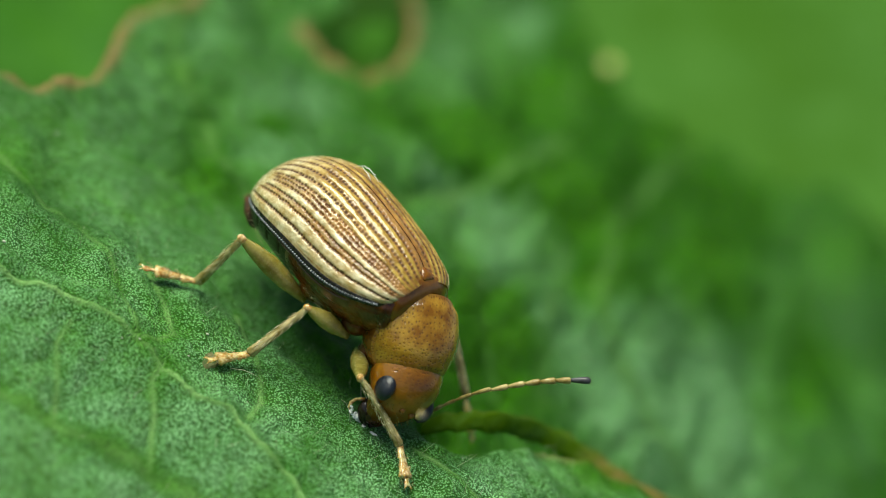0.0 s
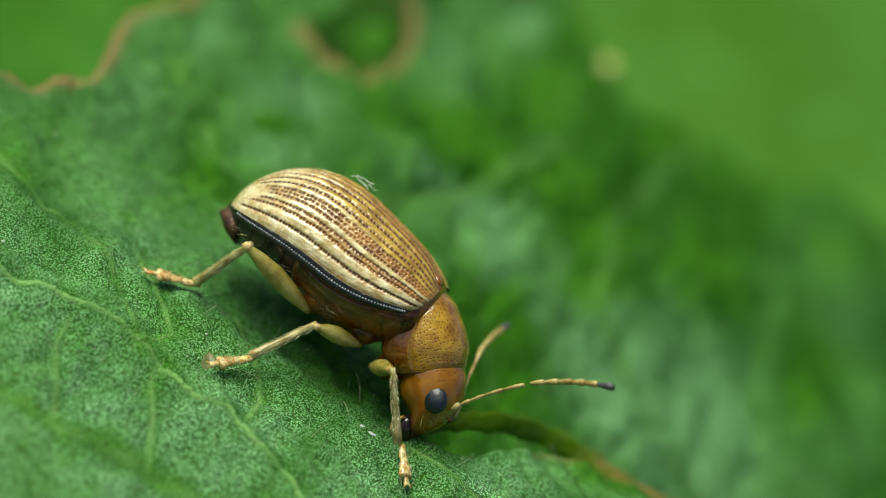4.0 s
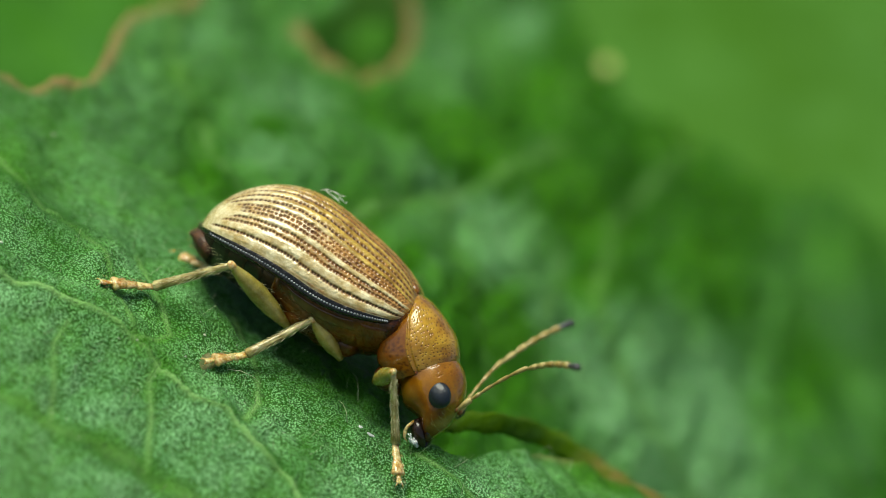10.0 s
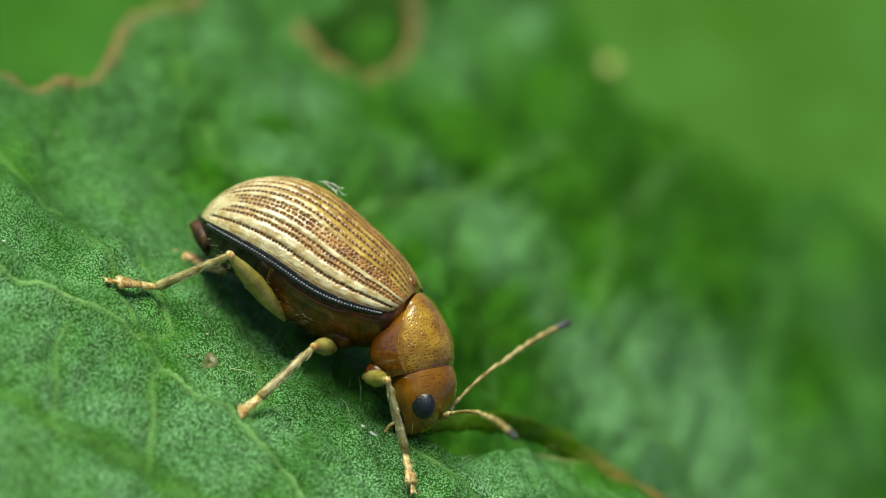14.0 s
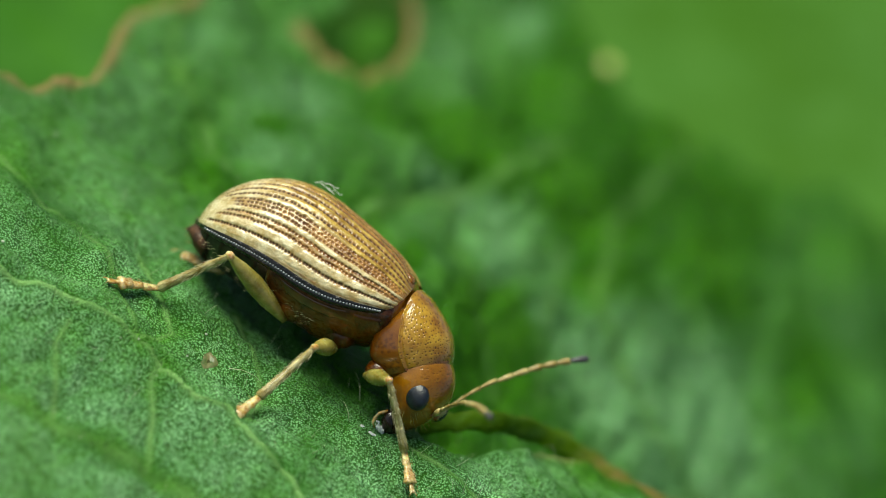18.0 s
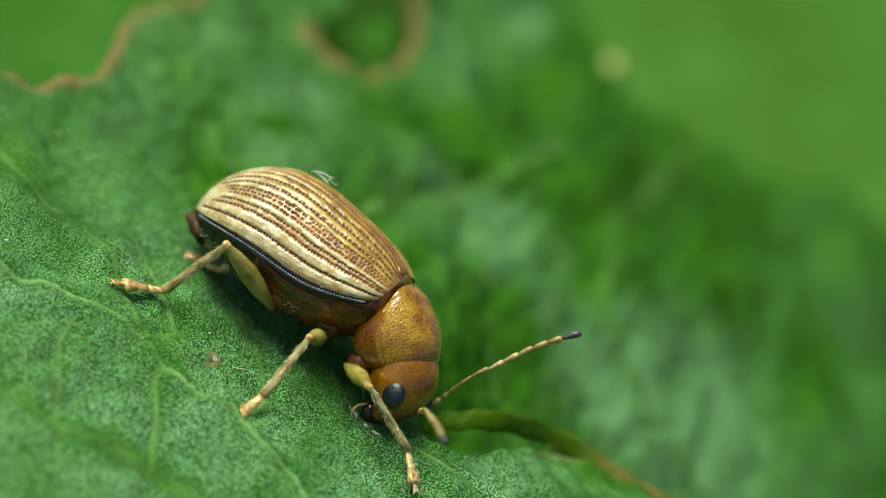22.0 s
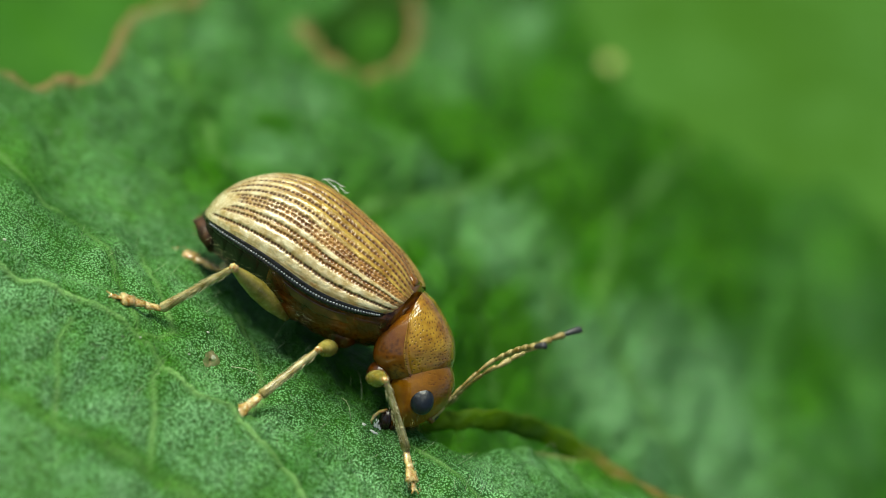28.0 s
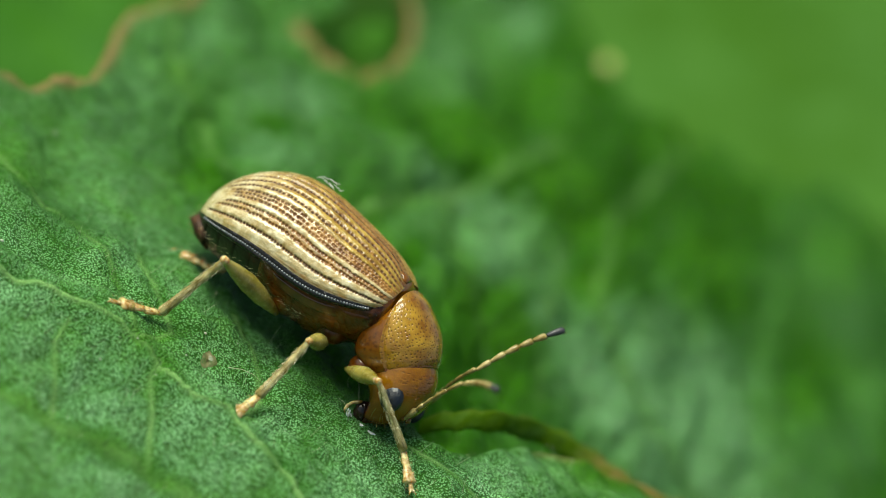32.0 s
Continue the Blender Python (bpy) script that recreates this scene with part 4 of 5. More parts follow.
# ---- small things on the leaf ----
def leaf_hairs():
    rng = random.Random(31)
    threads = []
    for k in range(70):
        x, y = rng.uniform(-6, 6.5), rng.uniform(-4, 2.2)
        if x > 1.2 and y > float(crest_y(np.array(x))) + 0.1:
            y = float(crest_y(np.array(x))) - rng.uniform(0, 0.5)
        z = float(full_z(np.array(x), np.array(y)))
        tall = rng.uniform(0.12, 0.45)
        lean = Vector((rng.uniform(-0.6, 0.6), rng.uniform(-0.3, 0.5), 1)).normalized() * tall
        p = Vector((x, y, z - 0.01))
        threads.append(tube([p, p + lean * 0.5, p + lean + Vector((rng.uniform(-0.05, 0.05), 0, 0))], 0.006, 4))
    for x0, y0, x1, y1, tall in ((-2.21, -0.88, -1.57, -0.72, 0.02), (0.07, -0.59, -0.27, -0.51, 0.25), (1.99, 2.7, 1.77, 2.56, 0.35), (0.05, 0.23, -0.28, 0.51, 0.3), (3.94, 1.86, 3.85, 1.93, 0.3)):
        a = Vector((x0, y0, float(full_z(np.array(x0), np.array(y0)))))
        b = Vector((x1, y1, float(full_z(np.array(x1), np.array(y1))) + tall))
        threads.append(tube([a, a.lerp(b, 0.35) + Vector((0, 0, 0.08)), a.lerp(b, 0.7) + Vector((0, 0, 0.08)), b], 0.008, 5))
    return mesh_ob("leaf_hairs", *joined(threads), HAIR, None, "fine upright translucent hairs on the leaf")


tagged(leaf_hairs(), category="leaf hair", kind="stuff")


def lip():
    """The curled rim that the beetle has gnawed."""
    marks = [(0, 1.06, 1.3, -0.89), (1, 1.35, 1.2, -0.39), (2, 1.76, 1.27, -0.08), (3, 2.2, 1.57, 0.04), (4, 2.79, 2.22, -0.08), (5, 3.52, 2.89, -0.34), (6, 4.19, 3.13, -0.5), (7, 4.79, 3.05, -0.53), (8, 5.41, 3.04, -0.54), (9, 6.07, 3.13, -0.49)]
    path = [dome(t, marks) for t in np.linspace(0, 9, 84)]
    verts, brown, waxy_sheen = [], [], []
    for i, (x, y, z) in enumerate(path):
        r = 0.22 + 0.025 * math.sin(0.7 * i) + 0.014 * math.sin(2.7 * i)
        for k in range(18):
            a = math.tau * k / 18
            rough = 1 + 0.06 * math.sin(0.9 * i + 3 * a) * math.sin(0.37 * i - 2 * a) + 0.04 * math.sin(2.3 * i - 5 * a)
            flat, thick = r * rough * math.cos(a), 0.065 * rough * math.sin(a)
            verts.append((x, y + 0.80 * flat - 0.60 * thick, z - 0.02 + 0.60 * flat + 0.80 * thick))
            worn = 0.5 + 0.5 * math.sin(0.8 * i + 2 * a) * math.sin(0.31 * i - a)
            brown.append(min(0.8, max(0.0, (i - 50) / 16)) * (0.25 + 0.6 * worn) + 0.35 * max(0.0, math.cos(a) - 0.6) * worn)
            waxy_sheen.append(0.03 + 0.10 * worn)
    count = len(path)
    faces = grid_faces(count, 18, True)
    return mesh_ob("leaf_rim", verts, faces, RIM, leaf, "thick dark green gnawed rim turning brown", {"vein": [0.0] * len(verts), "rim": brown, "bloom_sheen": waxy_sheen})


lip()


def droplets():
    """Glistening chewed scraps and grains where they lie on the leaf."""
    rng = random.Random(17)
    wet = []
    for x, y, r in ((0.54, -0.54, 0.045), (0.29, -0.54, 0.03)):
        z = float(full_z(np.array(x), np.array(y)))
        pieces = []
        for i in range(4):
            pieces.append(ball((x + rng.gauss(0, r * 0.6), y + rng.gauss(0, r * 0.5), z + r * 0.25), (r * rng.uniform(0.5, 1.0), r * rng.uniform(0.4, 0.8), r * rng.uniform(0.3, 0.6)), 8, 12))
        ob = mesh_ob("leaf_scrap", *joined(pieces), WET)
        tagged(ob, "wet glistening scrap of chewed leaf tissue on the leaf", "leaf scrap", group="chewed scraps")
    for x, y, r in ((-2.86, -0.57, 0.03), (-6.72, -1.13, 0.035), (-2.94, -1.29, 0.02), (-4.17, -2.3, 0.018), (-1.7, 1.52, 0.015), (-7.1, 2.88, 0.03), (-2.29, -0.22, 0.015), (-4.07, -1.94, 0.016), (-3.8, -1.72, 0.02), (-4.12, -3.45, 0.018), (-4.4, -3.4, 0.014), (-3.21, -2.05, 0.012), (-3.04, -0.37, 0.014), (-1.65, -1.34, 0.012), (-0.8, -1.64, 0.013), (-5.32, -2.64, 0.013), (2.1, 0.23, 0.014), (3.01, 0.53, 0.014)):
        z = float(full_z(np.array(x), np.array(y)))
        ob = mesh_ob("grain", *ball((x, y, z + 0.6 * r), (r, r * 0.8, r * 0.7), 8, 12), GRAIN)
        tagged(ob, "tiny whitish grain lying on the leaf", "grain", group="grains on the leaf")


droplets()


def scar():
    """A small dry feeding scar with a raised pale rim."""
    x0, y0 = (-2.57, -0.99)
    rows = []
    for r, h in ((0.015, 0.004), (0.05, 0.006), (0.085, 0.013), (0.105, 0.011), (0.14, 0.002)):
        for k in range(24):
            a = math.tau * k / 24
            w = r * (1 + 0.15 * math.sin(3 * a + 1) + 0.08 * math.sin(7 * a))
            x, y = x0 + w * math.cos(a), y0 + 1.3 * w * math.sin(a)
            rows.append((x, y, float(full_z(np.array(x), np.array(y))) + h))
    faces = grid_faces(5, 24, True)
    faces.append(tuple(range(24)))
    mesh_ob("feeding_scar", rows, faces, SCAR, leaf, "small dry pale-rimmed feeding scar")


scar()

spot_x, spot_y = (1.04, 17.1)
spot_z = float(full_z(np.array(spot_x), np.array(spot_y)))
mesh_ob("leaf_spot", *ball((spot_x, spot_y, spot_z + 0.05), (0.17, 0.26, 0.14), 10, 16), SPOT, leaf, "pale yellow swelling on the leaf")


# ---- how the beetle moves ----
HIP = {"hind": (0.17, 0.83, -0.93), "middle": (1.22, 0.70, -1.06), "front": (1.01, 0.60, -0.82)}
BEND = {"hind": [(0, -0.10, 0.47, 0.87)], "middle": [(0, -0.40, 0.30, 0.80), (3, -0.15, 0.55, 0.80), (6, -0.56, -0.05, 0.82), (9, -0.48, 0.0, 0.82), (11, -0.30, 0.20, 0.90), (11.6, -0.45, 0.32, 0.84), (14, 0.04, 0.57, 0.82), (25, 0.20, 0.62, 0.75), (32, 0.13, 0.57, 0.81)],
        "front": [(0, 0.23, 0.86, 0.45), (1, 0.21, 0.87, 0.44), (3, 0.43, 0.78, 0.45), (6, 0.22, 0.75, 0.62), (9, 0.22, 0.79, 0.57), (14, 0.15, 0.77, 0.62), (19, 0.23, 0.77, 0.60), (22, 0.17, 0.85, 0.49), (24, 0.17, 0.89, 0.43), (30, 0.23, 0.71, 0.67)],
        "far front": [(0, -0.26, 0.6, 0.76), (2.7, -0.26, 0.6, 0.76), (3.5, 0.43, 0.78, 0.45), (6, 0.22, 0.75, 0.62), (14, 0.15, 0.77, 0.62), (24, 0.17, 0.89, 0.43), (30, 0.23, 0.71, 0.67)]}
# where each foot stands: seconds, ankle and toe in millimetres
STANCE = {
    ("hind", -1): [(0, -3.49, 0.49, 0.14, -4.25, 0.23, 0.05), (5.6, -3.49, 0.49, 0.14, -4.25, 0.23, 0.05), (6, -4.16, 0.25, 0.61, -4.9, 0.24, 0.59), (6.3, -4.12, -0.11, 0.18, -5.02, -0.5, 0.06), (7.5, -4.09, -0.3, 0.18, -4.97, -0.7, 0.05), (8, -4.16, -0.36, 0.42, -5.11, -0.77, 0.3), (8.5, -4.11, -0.32, 0.17, -5.14, -0.86, 0.02), (9, -4.07, -0.34, 0.12, -5.03, -1.05, 0.01), (17, -4.01, -0.26, 0.08, -4.98, -0.97, 0.04), (20, -3.94, -0.22, 0.04, -4.89, -0.96, 0.05), (22, -3.93, -0.33, 0.07, -4.87, -0.99, 0.05), (23.4, -3.9, -0.32, 0.05, -4.9, -0.97, 0.05), (24, -3.87, -0.59, 0.07, -4.84, -1.04, 0.06), (25, -3.87, -0.63, 0.06, -4.85, -1.14, 0.05), (28, -3.77, -0.76, -0.02, -4.75, -1.38, 0.03), (30, -3.73, -0.83, -0.04, -4.7, -1.44, 0.01), (32, -3.71, -0.8, -0.04, -4.72, -1.44, -0)],
    ("middle", -1): [(0, -2.06, -0.61, 0.02, -2.56, -1.12, -0.15), (11.1, -2.06, -0.61, 0.02, -2.56, -1.12, -0.15), (11.3, -1.71, -1.53, 0.22, -2.11, -2.02, -0.03), (11.5, -1.5, -1.5, -0.11, -1.73, -2.09, -0.41), (32, -1.5, -1.5, -0.11, -1.73, -2.09, -0.41)],
    ("front", -1): [(0, 1.03, -0.82, 0.06, 1.45, -1.33, -0.21), (3.5, 1, -0.75, 0.08, 1.42, -1.35, -0.21), (10.4, 0.98, -0.78, 0.07, 1.36, -1.36, -0.21), (10.7, 1.05, -0.72, 0.08, 1.53, -1.34, -0.21), (11, 1.17, -0.89, 0.05, 1.64, -1.43, -0.25), (32, 1.17, -0.89, 0.05, 1.64, -1.43, -0.25)],
    ("hind", 1): [(0, -2.83, 4.60, 0.04, -3.03, 4.85, -0.04), (3.2, -2.83, 4.60, 0.04, -3.03, 4.85, -0.04), (5.5, -3.25, 1.1, 0.2, -3.78, 1.33, 0.02), (32, -3.25, 1.1, 0.2, -3.78, 1.33, 0.02)],
    ("middle", 1): [(0, -1.2, 2, 0.2, -1.3, 2.6, 0.03), (32, -1.2, 2, 0.2, -1.3, 2.6, 0.03)],
    ("front", 1): [(0, 1.65, 1.96, -0.01, 2.01, 1.88, -0.48), (2.7, 1.65, 1.96, -0.01, 2.01, 1.88, -0.48), (3.1, 1.38, 1.76, -0.39, 1.52, 1.78, -0.79), (3.6, 1.17, 1.67, -0.55, 1.31, 1.7, -0.92), (32, 1.14, 1.67, -0.57, 1.29, 1.7, -0.93)],
}


def between(rows, t):
    """The values of a table of (seconds, values...) at a time."""
    for a, b in zip(rows[:-1], rows[1:]):
        if a[0] <= t <= b[0]:
            k = (t - a[0]) / (b[0] - a[0])
            return [u + (v - u) * k for u, v in zip(a[1:], b[1:])]
    return list(rows[-1][1:])


def along(start, end, up):
    """The pose at start whose x axis points to end."""
    x = (end - start).normalized()
    y = up.cross(x).normalized()
    m = Matrix((x, y, x.cross(y))).transposed().to_4x4()
    m.translation = start * MM
    return m


def motions():
    body_rows = [
        (0, -1.589, 1.25, 1.871, 1.518, -8.267, -30.472), (0.5, -1.617, 1.281, 1.929, 2.218, -7.767, -30.172), (1, -1.637, 1.266, 1.901, 3.118, -9.167, -31.272),
        (1.5, -1.684, 1.261, 1.891, 3.318, -9.167, -31.772), (2, -1.609, 1.297, 1.959, 1.918, -9.367, -32.272), (2.5, -1.578, 1.28, 1.927, 4.118, -9.867, -35.572),
        (3, -1.698, 1.294, 1.953, 1.818, -10.267, -33.272), (3.5, -1.584, 1.337, 1.756, -6.541, -8.533, -18.586), (5.5, -1.778, 1.313, 1.434, -18.4, -2.9, -3.6),
        (6, -1.829, 1.301, 1.411, -18.3, -2.3, -2.6), (6.5, -1.847, 1.287, 1.384, -18.1, -3.3, -3.3), (7, -1.833, 1.27, 1.353, -19, -2.2, -0.7),
        (7.5, -1.717, 1.28, 1.371, -22.2, 0.2, 0.3), (8, -1.775, 1.222, 1.262, -20.3, -4.1, -2.1), (8.5, -1.766, 1.218, 1.256, -19.1, -3.9, -1.1),
        (9, -1.751, 1.208, 1.237, -20, -5.8, -3.3), (9.5, -1.844, 1.199, 1.219, -19.1, -6.8, -4.3), (10, -1.857, 1.176, 1.176, -15.3, -7.2, -4.4),
        (10.5, -1.861, 1.186, 1.195, -17.9, -6.9, -5.7), (11, -1.901, 1.185, 1.193, -16.5, -7.4, -6.4), (11.5, -1.835, 1.207, 1.235, -16.1, -6.8, -4.4),
        (12, -1.9, 1.19, 1.203, -16, -8, -7.6), (12.5, -1.944, 1.185, 1.193, -16, -8.6, -7.8), (13, -1.968, 1.179, 1.182, -14.6, -8.9, -6.6),
        (13.5, -1.917, 1.217, 1.253, -16.1, -7.5, -7.1), (14, -1.989, 1.21, 1.24, -14.4, -8.2, -7.7), (14.5, -2.031, 1.221, 1.261, -13.6, -9.2, -7.3),
        (16.5, -2.013, 1.221, 1.262, -14.7, -9.5, -8.9), (17, -2.004, 1.202, 1.224, -13.9, -10.4, -8), (17.5, -2.019, 1.204, 1.229, -14.5, -9, -8.8),
        (18, -1.992, 1.2, 1.221, -14.2, -10.1, -7.7), (18.5, -1.988, 1.226, 1.27, -14.7, -9, -7.9), (19, -1.989, 1.225, 1.267, -14.9, -9.9, -8.1),
        (19.5, -2.011, 1.199, 1.22, -11.9, -10.5, -9.7), (20, -2.047, 1.224, 1.266, -12.2, -9.8, -10.8), (20.5, -2.108, 1.215, 1.249, -11.6, -11.6, -11.2),
        (21, -2.127, 1.223, 1.265, -9.5, -10.6, -11.4), (21.5, -2.167, 1.232, 1.282, -10.4, -10.4, -14.2), (22, -2.215, 1.236, 1.289, -10.2, -11, -14.2),
        (22.5, -2.187, 1.244, 1.305, -9.3, -11.9, -13.8), (23, -2.189, 1.227, 1.273, -9.3, -11.7, -15.5), (23.5, -2.227, 1.24, 1.296, -9.8, -12.3, -15.5),
        (24, -2.179, 1.259, 1.332, -8.6, -13, -15.4), (24.5, -2.25, 1.225, 1.268, -6.6, -13.4, -17.5), (25, -2.13, 1.275, 1.362, -10.9, -12.6, -16.2),
        (25.5, -1.99, 1.319, 1.445, -10.9, -11.5, -17.3), (27.5, -1.763, 1.282, 1.375, -9.9, -6.1, -8.9), (28, -1.961, 1.226, 1.271, -8.5, -8.2, -9.8),
        (28.5, -1.829, 1.251, 1.317, -9.5, -6.2, -8.5), (29, -1.803, 1.248, 1.312, -11.6, -7.6, -11.5), (29.5, -1.982, 1.209, 1.238, -10.3, -9.3, -12.1),
        (30, -1.893, 1.212, 1.244, -10.3, -10, -11.5), (30.5, -1.957, 1.207, 1.234, -10.5, -9.9, -13.2), (31, -2.051, 1.209, 1.237, -10.5, -10.3, -13.4),
        (31.5, -2.067, 1.215, 1.25, -10.2, -10.9, -12.7), (32, -2.041, 1.232, 1.281, -11.2, -9.7, -14.4)]
    walk(beetle, [(t, mm(*p)) for t, *p in body_rows])
    fore_rows = [
        (0, 1.906, 0.161, -0.179, -9.8, 68.3, -27.9), (1, 1.899, 0.164, -0.16, -6.5, 67, -28), (2, 1.875, 0.169, -0.132, -6.8, 71.1, -28.1),
        (3, 1.892, 0.16, -0.143, -9, 66.9, -24.4), (6, 1.969, 0.013, -0.013, -19.2, 42.2, -13.7), (7, 1.974, 0.015, -0.009, -21.4, 45.8, -16.5),
        (8, 1.983, 0.011, -0.012, -20.9, 49.3, -14.2), (9, 1.957, 0.018, 0.009, -15.7, 46, -15), (10, 1.969, 0.021, -0.008, -18.1, 43.5, -20.1),
        (11, 2.003, 0.005, -0.039, -17.3, 47.2, -14.2), (12, 2.007, 0.006, -0.044, -14.1, 45.7, -17.3), (13, 2.004, 0.009, -0.042, -17.5, 44.7, -20.9),
        (14, 2.024, 0.001, -0.061, -15.3, 50.1, -17.3), (17, 2.022, 0.001, -0.059, -15.5, 51.7, -17.5), (18, 2.02, 0.002, -0.056, -16, 50.8, -17.1),
        (19, 2.017, 0.003, -0.051, -15.8, 52.1, -17), (20, 2.03, -0.001, -0.068, -13.9, 54.8, -17.5), (21, 2.029, -0.001, -0.067, -14.7, 55.3, -21.5),
        (22, 2.039, -0.004, -0.081, -11.7, 55.1, -17.9), (24, 2.033, -0.002, -0.072, -12, 57.6, -18.9), (25, 2.029, -0.001, -0.066, -12.3, 59, -19.9),
        (28, 2.02, 0.001, -0.055, -20.7, 53.1, -11.7), (29, 2.02, 0.001, -0.053, -18.8, 55.8, -13.7), (30, 2.006, 0.006, -0.037, -14.8, 51.3, -17.7),
        (32, 2.019, 0.002, -0.051, -14.2, 56, -17.5)]
    walk(pronotum, [(t, mm(*p)) for t, *p in fore_rows])
    walk(head, [(t, mm(*p)) for t, *p in [
        (0, 1.782, 0.531, -0.386, -38.3, 47.8, -49.2), (1, 1.853, 0.567, -0.358, -39.8, 47.8, -54.9), (2, 1.866, 0.58, -0.296, -46.1, 52.9, -60.8),
        (3, 1.825, 0.46, -0.279, -39.9, 52.9, -46), (6, 1.805, -0.076, -0.218, -18.5, 29, -6.2), (7, 1.764, 0.029, -0.285, -24.9, 27.7, -13.8),
        (8, 1.797, -0.014, -0.205, -20.5, 35.7, -9.7), (9, 1.863, -0.044, -0.075, -10.1, 40, -9.2), (10, 1.859, 0.102, -0.177, -19.2, 32.3, -22.4),
        (11, 1.917, -0.066, -0.111, -10.2, 41.9, -7.9), (12, 1.958, -0.031, -0.083, -7.1, 42.9, -13.8), (13, 1.922, 0.049, -0.147, -15, 37.4, -21.5),
        (14, 1.978, -0.079, -0.084, -4.8, 48.3, -10.3), (17, 2.118, 0.094, -0.019, -20.9, 55.2, -28.2), (18, 2.16, 0.158, -0.012, -27.3, 54.6, -34.5),
        (19, 2.21, 0.191, 0.006, -32.9, 57.3, -40.4), (20, 2.221, 0.137, -0.003, -30.2, 61.3, -38.6), (21, 2.208, 0.226, -0.056, -36.2, 56.3, -48.5),
        (22, 2.189, 0.09, -0.021, -24.3, 61, -32.6), (24, 2.398, 0.242, -0.009, -48, 64.4, -66.1), (25, 2.392, 0.229, -0.008, -50.7, 65.5, -68.1),
        (28, 2.176, 0.241, -0.024, -44.9, 55.8, -37.3), (29, 2.217, 0.204, -0.001, -45.5, 61, -40.8), (30, 2.283, 0.225, 0.045, -42, 58.8, -48.5),
        (32, 2.306, 0.159, 0.039, -43.7, 65.6, -48.8)]])
    walk(near_feeler[0], [(t, mm(*p)) for t, *p in [
        (0, 3.038, -0.341, -1.692, 21.7, -26.9, -55.1), (3, 3.128, -0.252, -1.823, 20.5, -25.6, -51.5), (3.5, 3.028, -0.439, -1.652, -3.9, -47.2, -7.1),
        (6, 3.585, -0.247, -0.953, -12.5, -42.2, 11.1), (7, 3.525, -0.355, -0.984, -12.9, -48, 10.7), (8, 3.468, -0.27, -1.143, -11.5, -50.5, 12.3),
        (9, 3.456, -0.314, -1.137, 14.4, -37.8, -42.1), (10, 3.479, -0.54, -1.014, -0.9, -54.8, -15.8), (11, 3.48, -0.292, -1.226, 9.3, -40.1, -32.8),
        (12, 3.467, -0.423, -1.225, 16.7, -29, -51.7), (13, 3.471, -0.551, -1.136, 16.4, -26, -56.6), (14, 3.393, -0.368, -1.369, 16.9, -24.3, -55.2),
        (17, 3.261, -0.484, -1.468, 17.3, -27.6, -60.7), (18, 3.255, -0.525, -1.451, 17.2, -28.2, -59.5), (19, 3.187, -0.538, -1.494, 16.9, -26.9, -56.7),
        (20, 3.132, -0.503, -1.583, 17.2, -16, -57), (21, 3.095, -0.641, -1.539, 16.4, -19.4, -59.1), (22, 3.299, -0.418, -1.538, 20.9, -17.7, -67.6),
        (23, 3.387, -0.355, -1.396, 21.9, -20.7, -67.2), (24, 3.37, -0.409, -1.523, 20.2, -21.5, -65.9), (25, 3.339, -0.417, -1.621, 21.2, -17, -66.4),
        (27.5, 3.18, -0.455, -1.537, -37.4, -60.6, 45.2), (28, 3.232, -0.413, -1.505, -38.4, -59.8, 48.1), (29, 3.127, -0.422, -1.588, -28.4, -56.6, 38.8),
        (30, 3.136, -0.573, -1.496, 1.9, -54.5, -22.1), (32, 3.033, -0.494, -1.629, 7.5, -50.5, -27.6)]])
    walk(near_feeler[1], [(t, mm(*p)) for t, *p in [
        (0, 3.83, -1.474, -0.99, 19.5, -27.6, -55.1), (3, 3.997, -1.346, -1.154, 17.6, -26.2, -51.6), (3.5, 4.074, -0.571, -0.516, 2.5, -29.4, -19.7),
        (6, 4.711, -0.026, 0.089, 3.8, -26.3, -21.3), (7, 4.544, -0.163, 0.169, 6.3, -29.6, -27.5), (8, 4.431, -0.06, 0.053, 15.7, -22.2, -46.1),
        (9, 4.366, -1.135, -0.187, 15.4, -18.3, -45.8), (10, 4.338, -0.783, 0.253, 15.7, -23.7, -54.5), (11, 4.476, -0.935, -0.227, 11.1, -15.9, -37.7),
        (12, 4.307, -1.488, -0.474, 15.3, -12.1, -47.8), (13, 4.238, -1.714, -0.456, 11.5, -11.8, -43), (14, 4.2, -1.527, -0.73, 17.5, -8.6, -55.9),
        (17, 3.934, -1.682, -0.75, 17.7, -6.6, -61.3), (18, 3.949, -1.701, -0.718, 18.2, -11.1, -63.1), (19, 3.946, -1.694, -0.793, 19.5, -5, -64.3),
        (20, 3.943, -1.752, -1.155, 18.4, -3.4, -58.5), (21, 3.845, -1.896, -1.024, 17.2, -4.6, -59.7), (22, 3.86, -1.783, -1.067, 17, -4.6, -56.9),
        (23, 3.95, -1.691, -0.847, 20.2, -20.4, -68.1), (24, 3.96, -1.726, -0.956, 20.1, -22.6, -66.4), (25, 3.933, -1.776, -1.169, 20.7, -16, -67),
        (27.5, 3.715, 0.084, -0.186, 1.6, -42.1, -23.8), (28, 3.753, 0.167, -0.166, 12.6, -35.4, -49.3), (29, 3.791, 0.112, -0.294, 14.1, -31, -45.3),
        (30, 3.971, -0.912, -0.234, 13.4, -25.4, -49.1), (32, 3.906, -0.951, -0.433, 17.2, -19.6, -52.8)]])
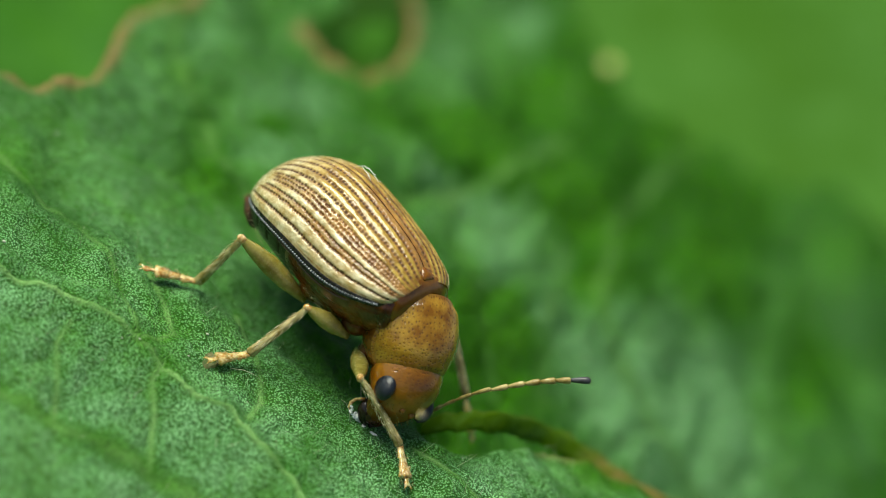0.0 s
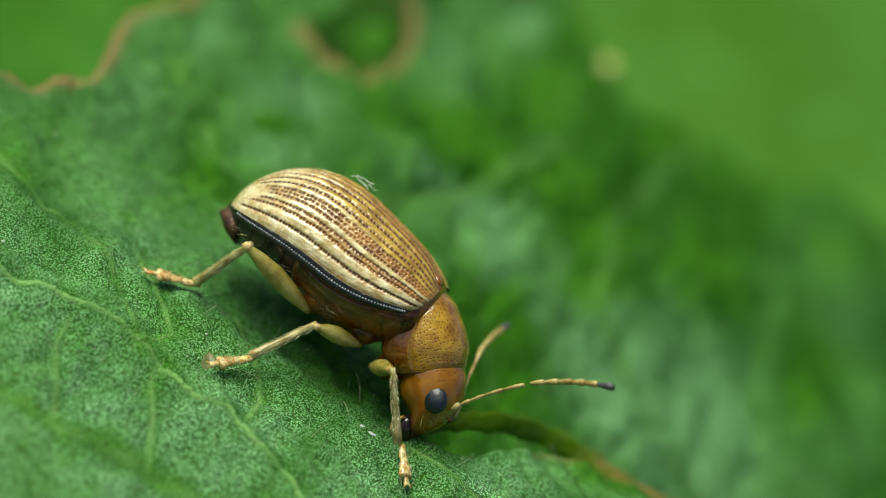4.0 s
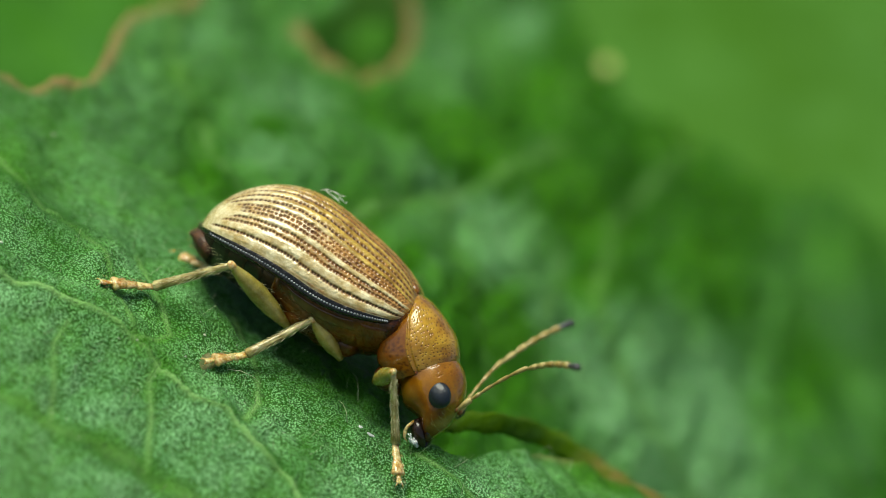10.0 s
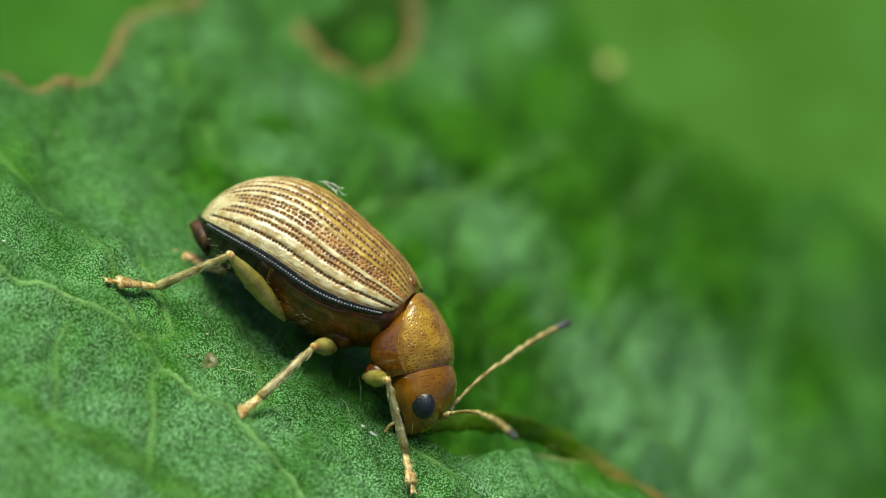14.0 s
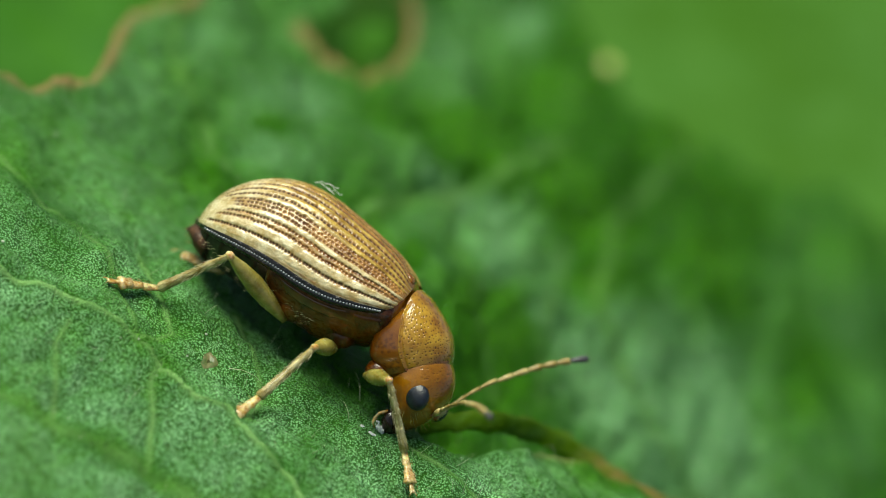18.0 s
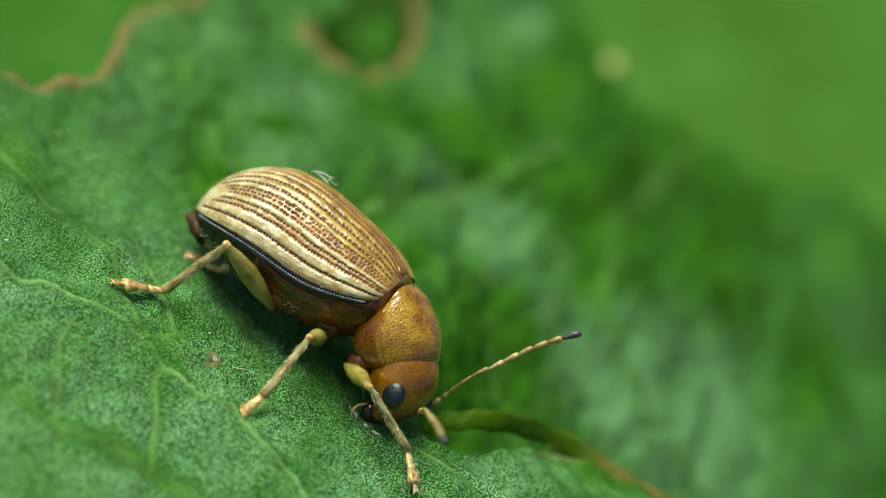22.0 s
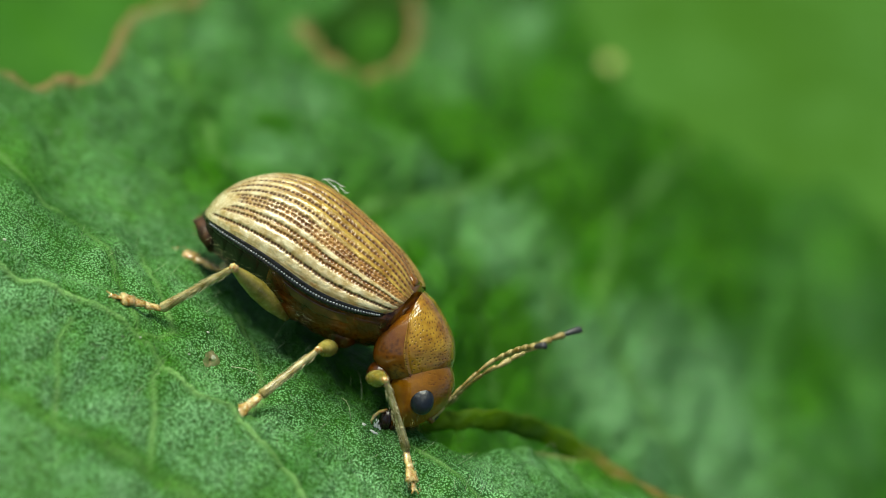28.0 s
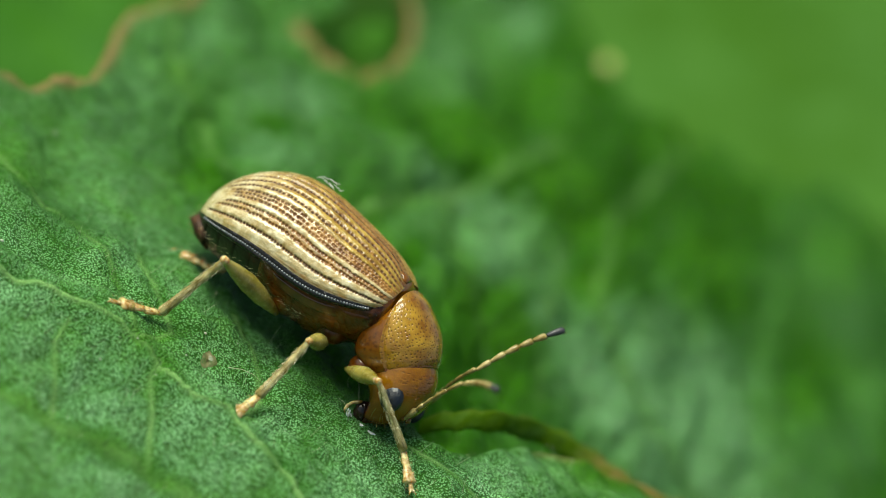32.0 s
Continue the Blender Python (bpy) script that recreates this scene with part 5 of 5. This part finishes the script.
    walk(far_feeler[0], [(t, mm(*p)) for t, *p in [
        (0, 2.468, 0.511, -2.205, -7.7, -48.1, 20.9), (1, 2.313, 0.69, -2.381, -5.4, -47.2, 16.4), (2, 2.491, 0.358, -2.284, -13.2, -43.6, 20.9),
        (3, 2.681, 0.335, -2.169, -14.2, -50.9, 31.4), (3.5, 2.995, -0.22, -1.806, -41.7, -41.9, 96.4), (6, 3.54, -0.036, -1.115, -36.2, -33.8, 111.5),
        (7, 3.498, -0.158, -1.167, -41.5, -42.2, 103.3), (8, 3.413, -0.059, -1.302, -47.5, -59, 83.5), (9, 3.418, -0.076, -1.259, -40.8, -57.6, 74.3),
        (10, 3.485, -0.322, -1.174, -33.9, -38.3, 79.9), (11, 3.432, -0.055, -1.345, -39.9, -51.8, 79.7), (12, 3.452, -0.177, -1.334, -39.8, -53.1, 77.6),
        (13, 3.474, -0.32, -1.276, -37.3, -48.3, 78.5), (14, 3.36, -0.117, -1.464, -34.3, -44.8, 70.2), (17, 3.233, -0.244, -1.588, -27.6, -33.9, 63.4),
        (18, 3.227, -0.292, -1.585, -27.4, -32.8, 63.1), (19, 3.155, -0.307, -1.63, -25.7, -35.5, 55.2), (20, 3.124, 0.655, -1.783, 17.7, -49.1, -22.4),
        (21, 3.089, 0.546, -1.768, 25.5, -57.3, -26.3), (22, 3.067, 0.694, -1.772, 22.5, -54.2, -20.9), (24, 2.961, 0.804, -1.915, 21.2, -45.7, -28.4),
        (25, 2.852, 1.038, -2.024, 16.5, -38.4, -27.3), (28, 3.09, 0.957, -1.636, 38.3, -54.8, -40.4), (29, 3.037, -0.208, -1.726, -41.4, -50.3, 77.1),
        (30, 2.942, 0.849, -1.514, 39.9, -49.6, -39.4), (32, 2.876, 1.036, -1.609, 43.9, -47.5, -43.8)]])
    walk(far_feeler[1], [(t, mm(*p)) for t, *p in [
        (0, 3.434, 0.88, -1.049, -26.9, -24.7, 44.7), (1, 3.324, 0.986, -1.244, -28.3, -26.6, 48), (2, 3.54, 0.758, -1.215, -30.6, -5.9, 67.9),
        (3, 3.515, 0.844, -0.966, -29.5, -19.2, 64.2), (3.5, 2.868, 0.926, -0.77, -29.8, -7.5, 90.5), (6, 3.069, 1.163, -0.253, -33.4, -25.1, 98.9),
        (7, 3.235, 0.959, -0.125, -31, -17.7, 87.7), (8, 3.503, 0.734, 0.027, -30, -28, 73.7), (9, 3.642, 0.724, 0.05, -27.7, -20.7, 74.7),
        (10, 3.699, 0.876, -0.214, -28.7, -31.7, 61), (11, 3.602, 0.888, -0.127, -30.1, -33.5, 71), (12, 3.651, 0.732, -0.094, -30.2, -37, 68.3),
        (13, 3.68, 0.69, -0.119, -27.9, -24.3, 72.5), (14, 3.733, 0.917, -0.371, -29.3, -33.1, 64.8), (17, 3.81, 0.906, -0.724, -21.4, -32.8, 39.4),
        (18, 3.817, 0.87, -0.746, -20.8, -28.9, 38.6), (19, 3.876, 0.729, -0.73, -13.1, -31.8, 17.7), (20, 4.064, 0.267, -0.613, -16.7, -36.1, 23.3),
        (21, 3.84, 0.175, -0.464, -23.2, -41, 34), (22, 3.915, 0.37, -0.516, -20, -41.8, 30.8), (24, 3.914, 0.288, -0.805, -18.4, -32.1, 29.2),
        (25, 3.931, 0.48, -1.062, -14.7, -25.9, 26), (28, 3.77, 0.376, -0.371, -30.5, -34.1, 52.1), (29, 3.258, 0.757, -0.533, -26.5, -0.5, 99.9),
        (30, 3.718, 0.212, -0.333, -28.1, -18.2, 71.7), (32, 3.631, 0.31, -0.465, -25.5, -40.7, 46.8)]])
    for (which, side), (femur, tibia, tarsus) in legs.items():
        thigh, shin, foot, _, _ = LEG[which]
        stance = STANCE[which, side]
        times = sorted({row[0] for row in body_rows} | {row[0] for row in stance})
        rows = [[], [], []]
        for t in times:
            p = between(body_rows, t)
            place = Matrix.Translation(Vector(p[:3])) @ Euler([radians(a) for a in p[3:]]).to_matrix().to_4x4()
            hip = Vector((HIP[which][0], side * HIP[which][1], HIP[which][2]))
            if which == "front":
                f = between(fore_rows, t)
                hip = Matrix.Translation(Vector(f[:3])) @ Euler([radians(a) for a in f[3:]]).to_matrix().to_4x4() @ hip
            step = between(stance, t)
            back = place.inverted()
            ankle, toe = back @ Vector(step[:3]), back @ Vector(step[3:])
            way = ankle - hip
            reach = min(way.length, (thigh + shin) * 0.995)
            way.normalize()
            ankle = hip + way * reach
            a = (thigh ** 2 - shin ** 2 + reach ** 2) / (2 * reach)
            bend = between(BEND["far front" if which == "front" and side > 0 else which], t)
            out = Vector((bend[0], side * bend[1], bend[2]))
            out = (out - way * out.dot(way)).normalized()
            knee = hip + way * a + out * math.sqrt(max(thigh ** 2 - a ** 2, 0.0))
            for store, m in zip(rows, (along(hip, knee, Vector((0.1, 1, 0.1))), along(knee, ankle, Vector((0.1, 1, 0.1))), along(ankle, toe, back.to_3x3() @ Vector((0, 0, 1))))):
                store.append((t, m))
        for ob, keys in zip((femur, tibia, tarsus), rows):
            walk(ob, keys)


motions()
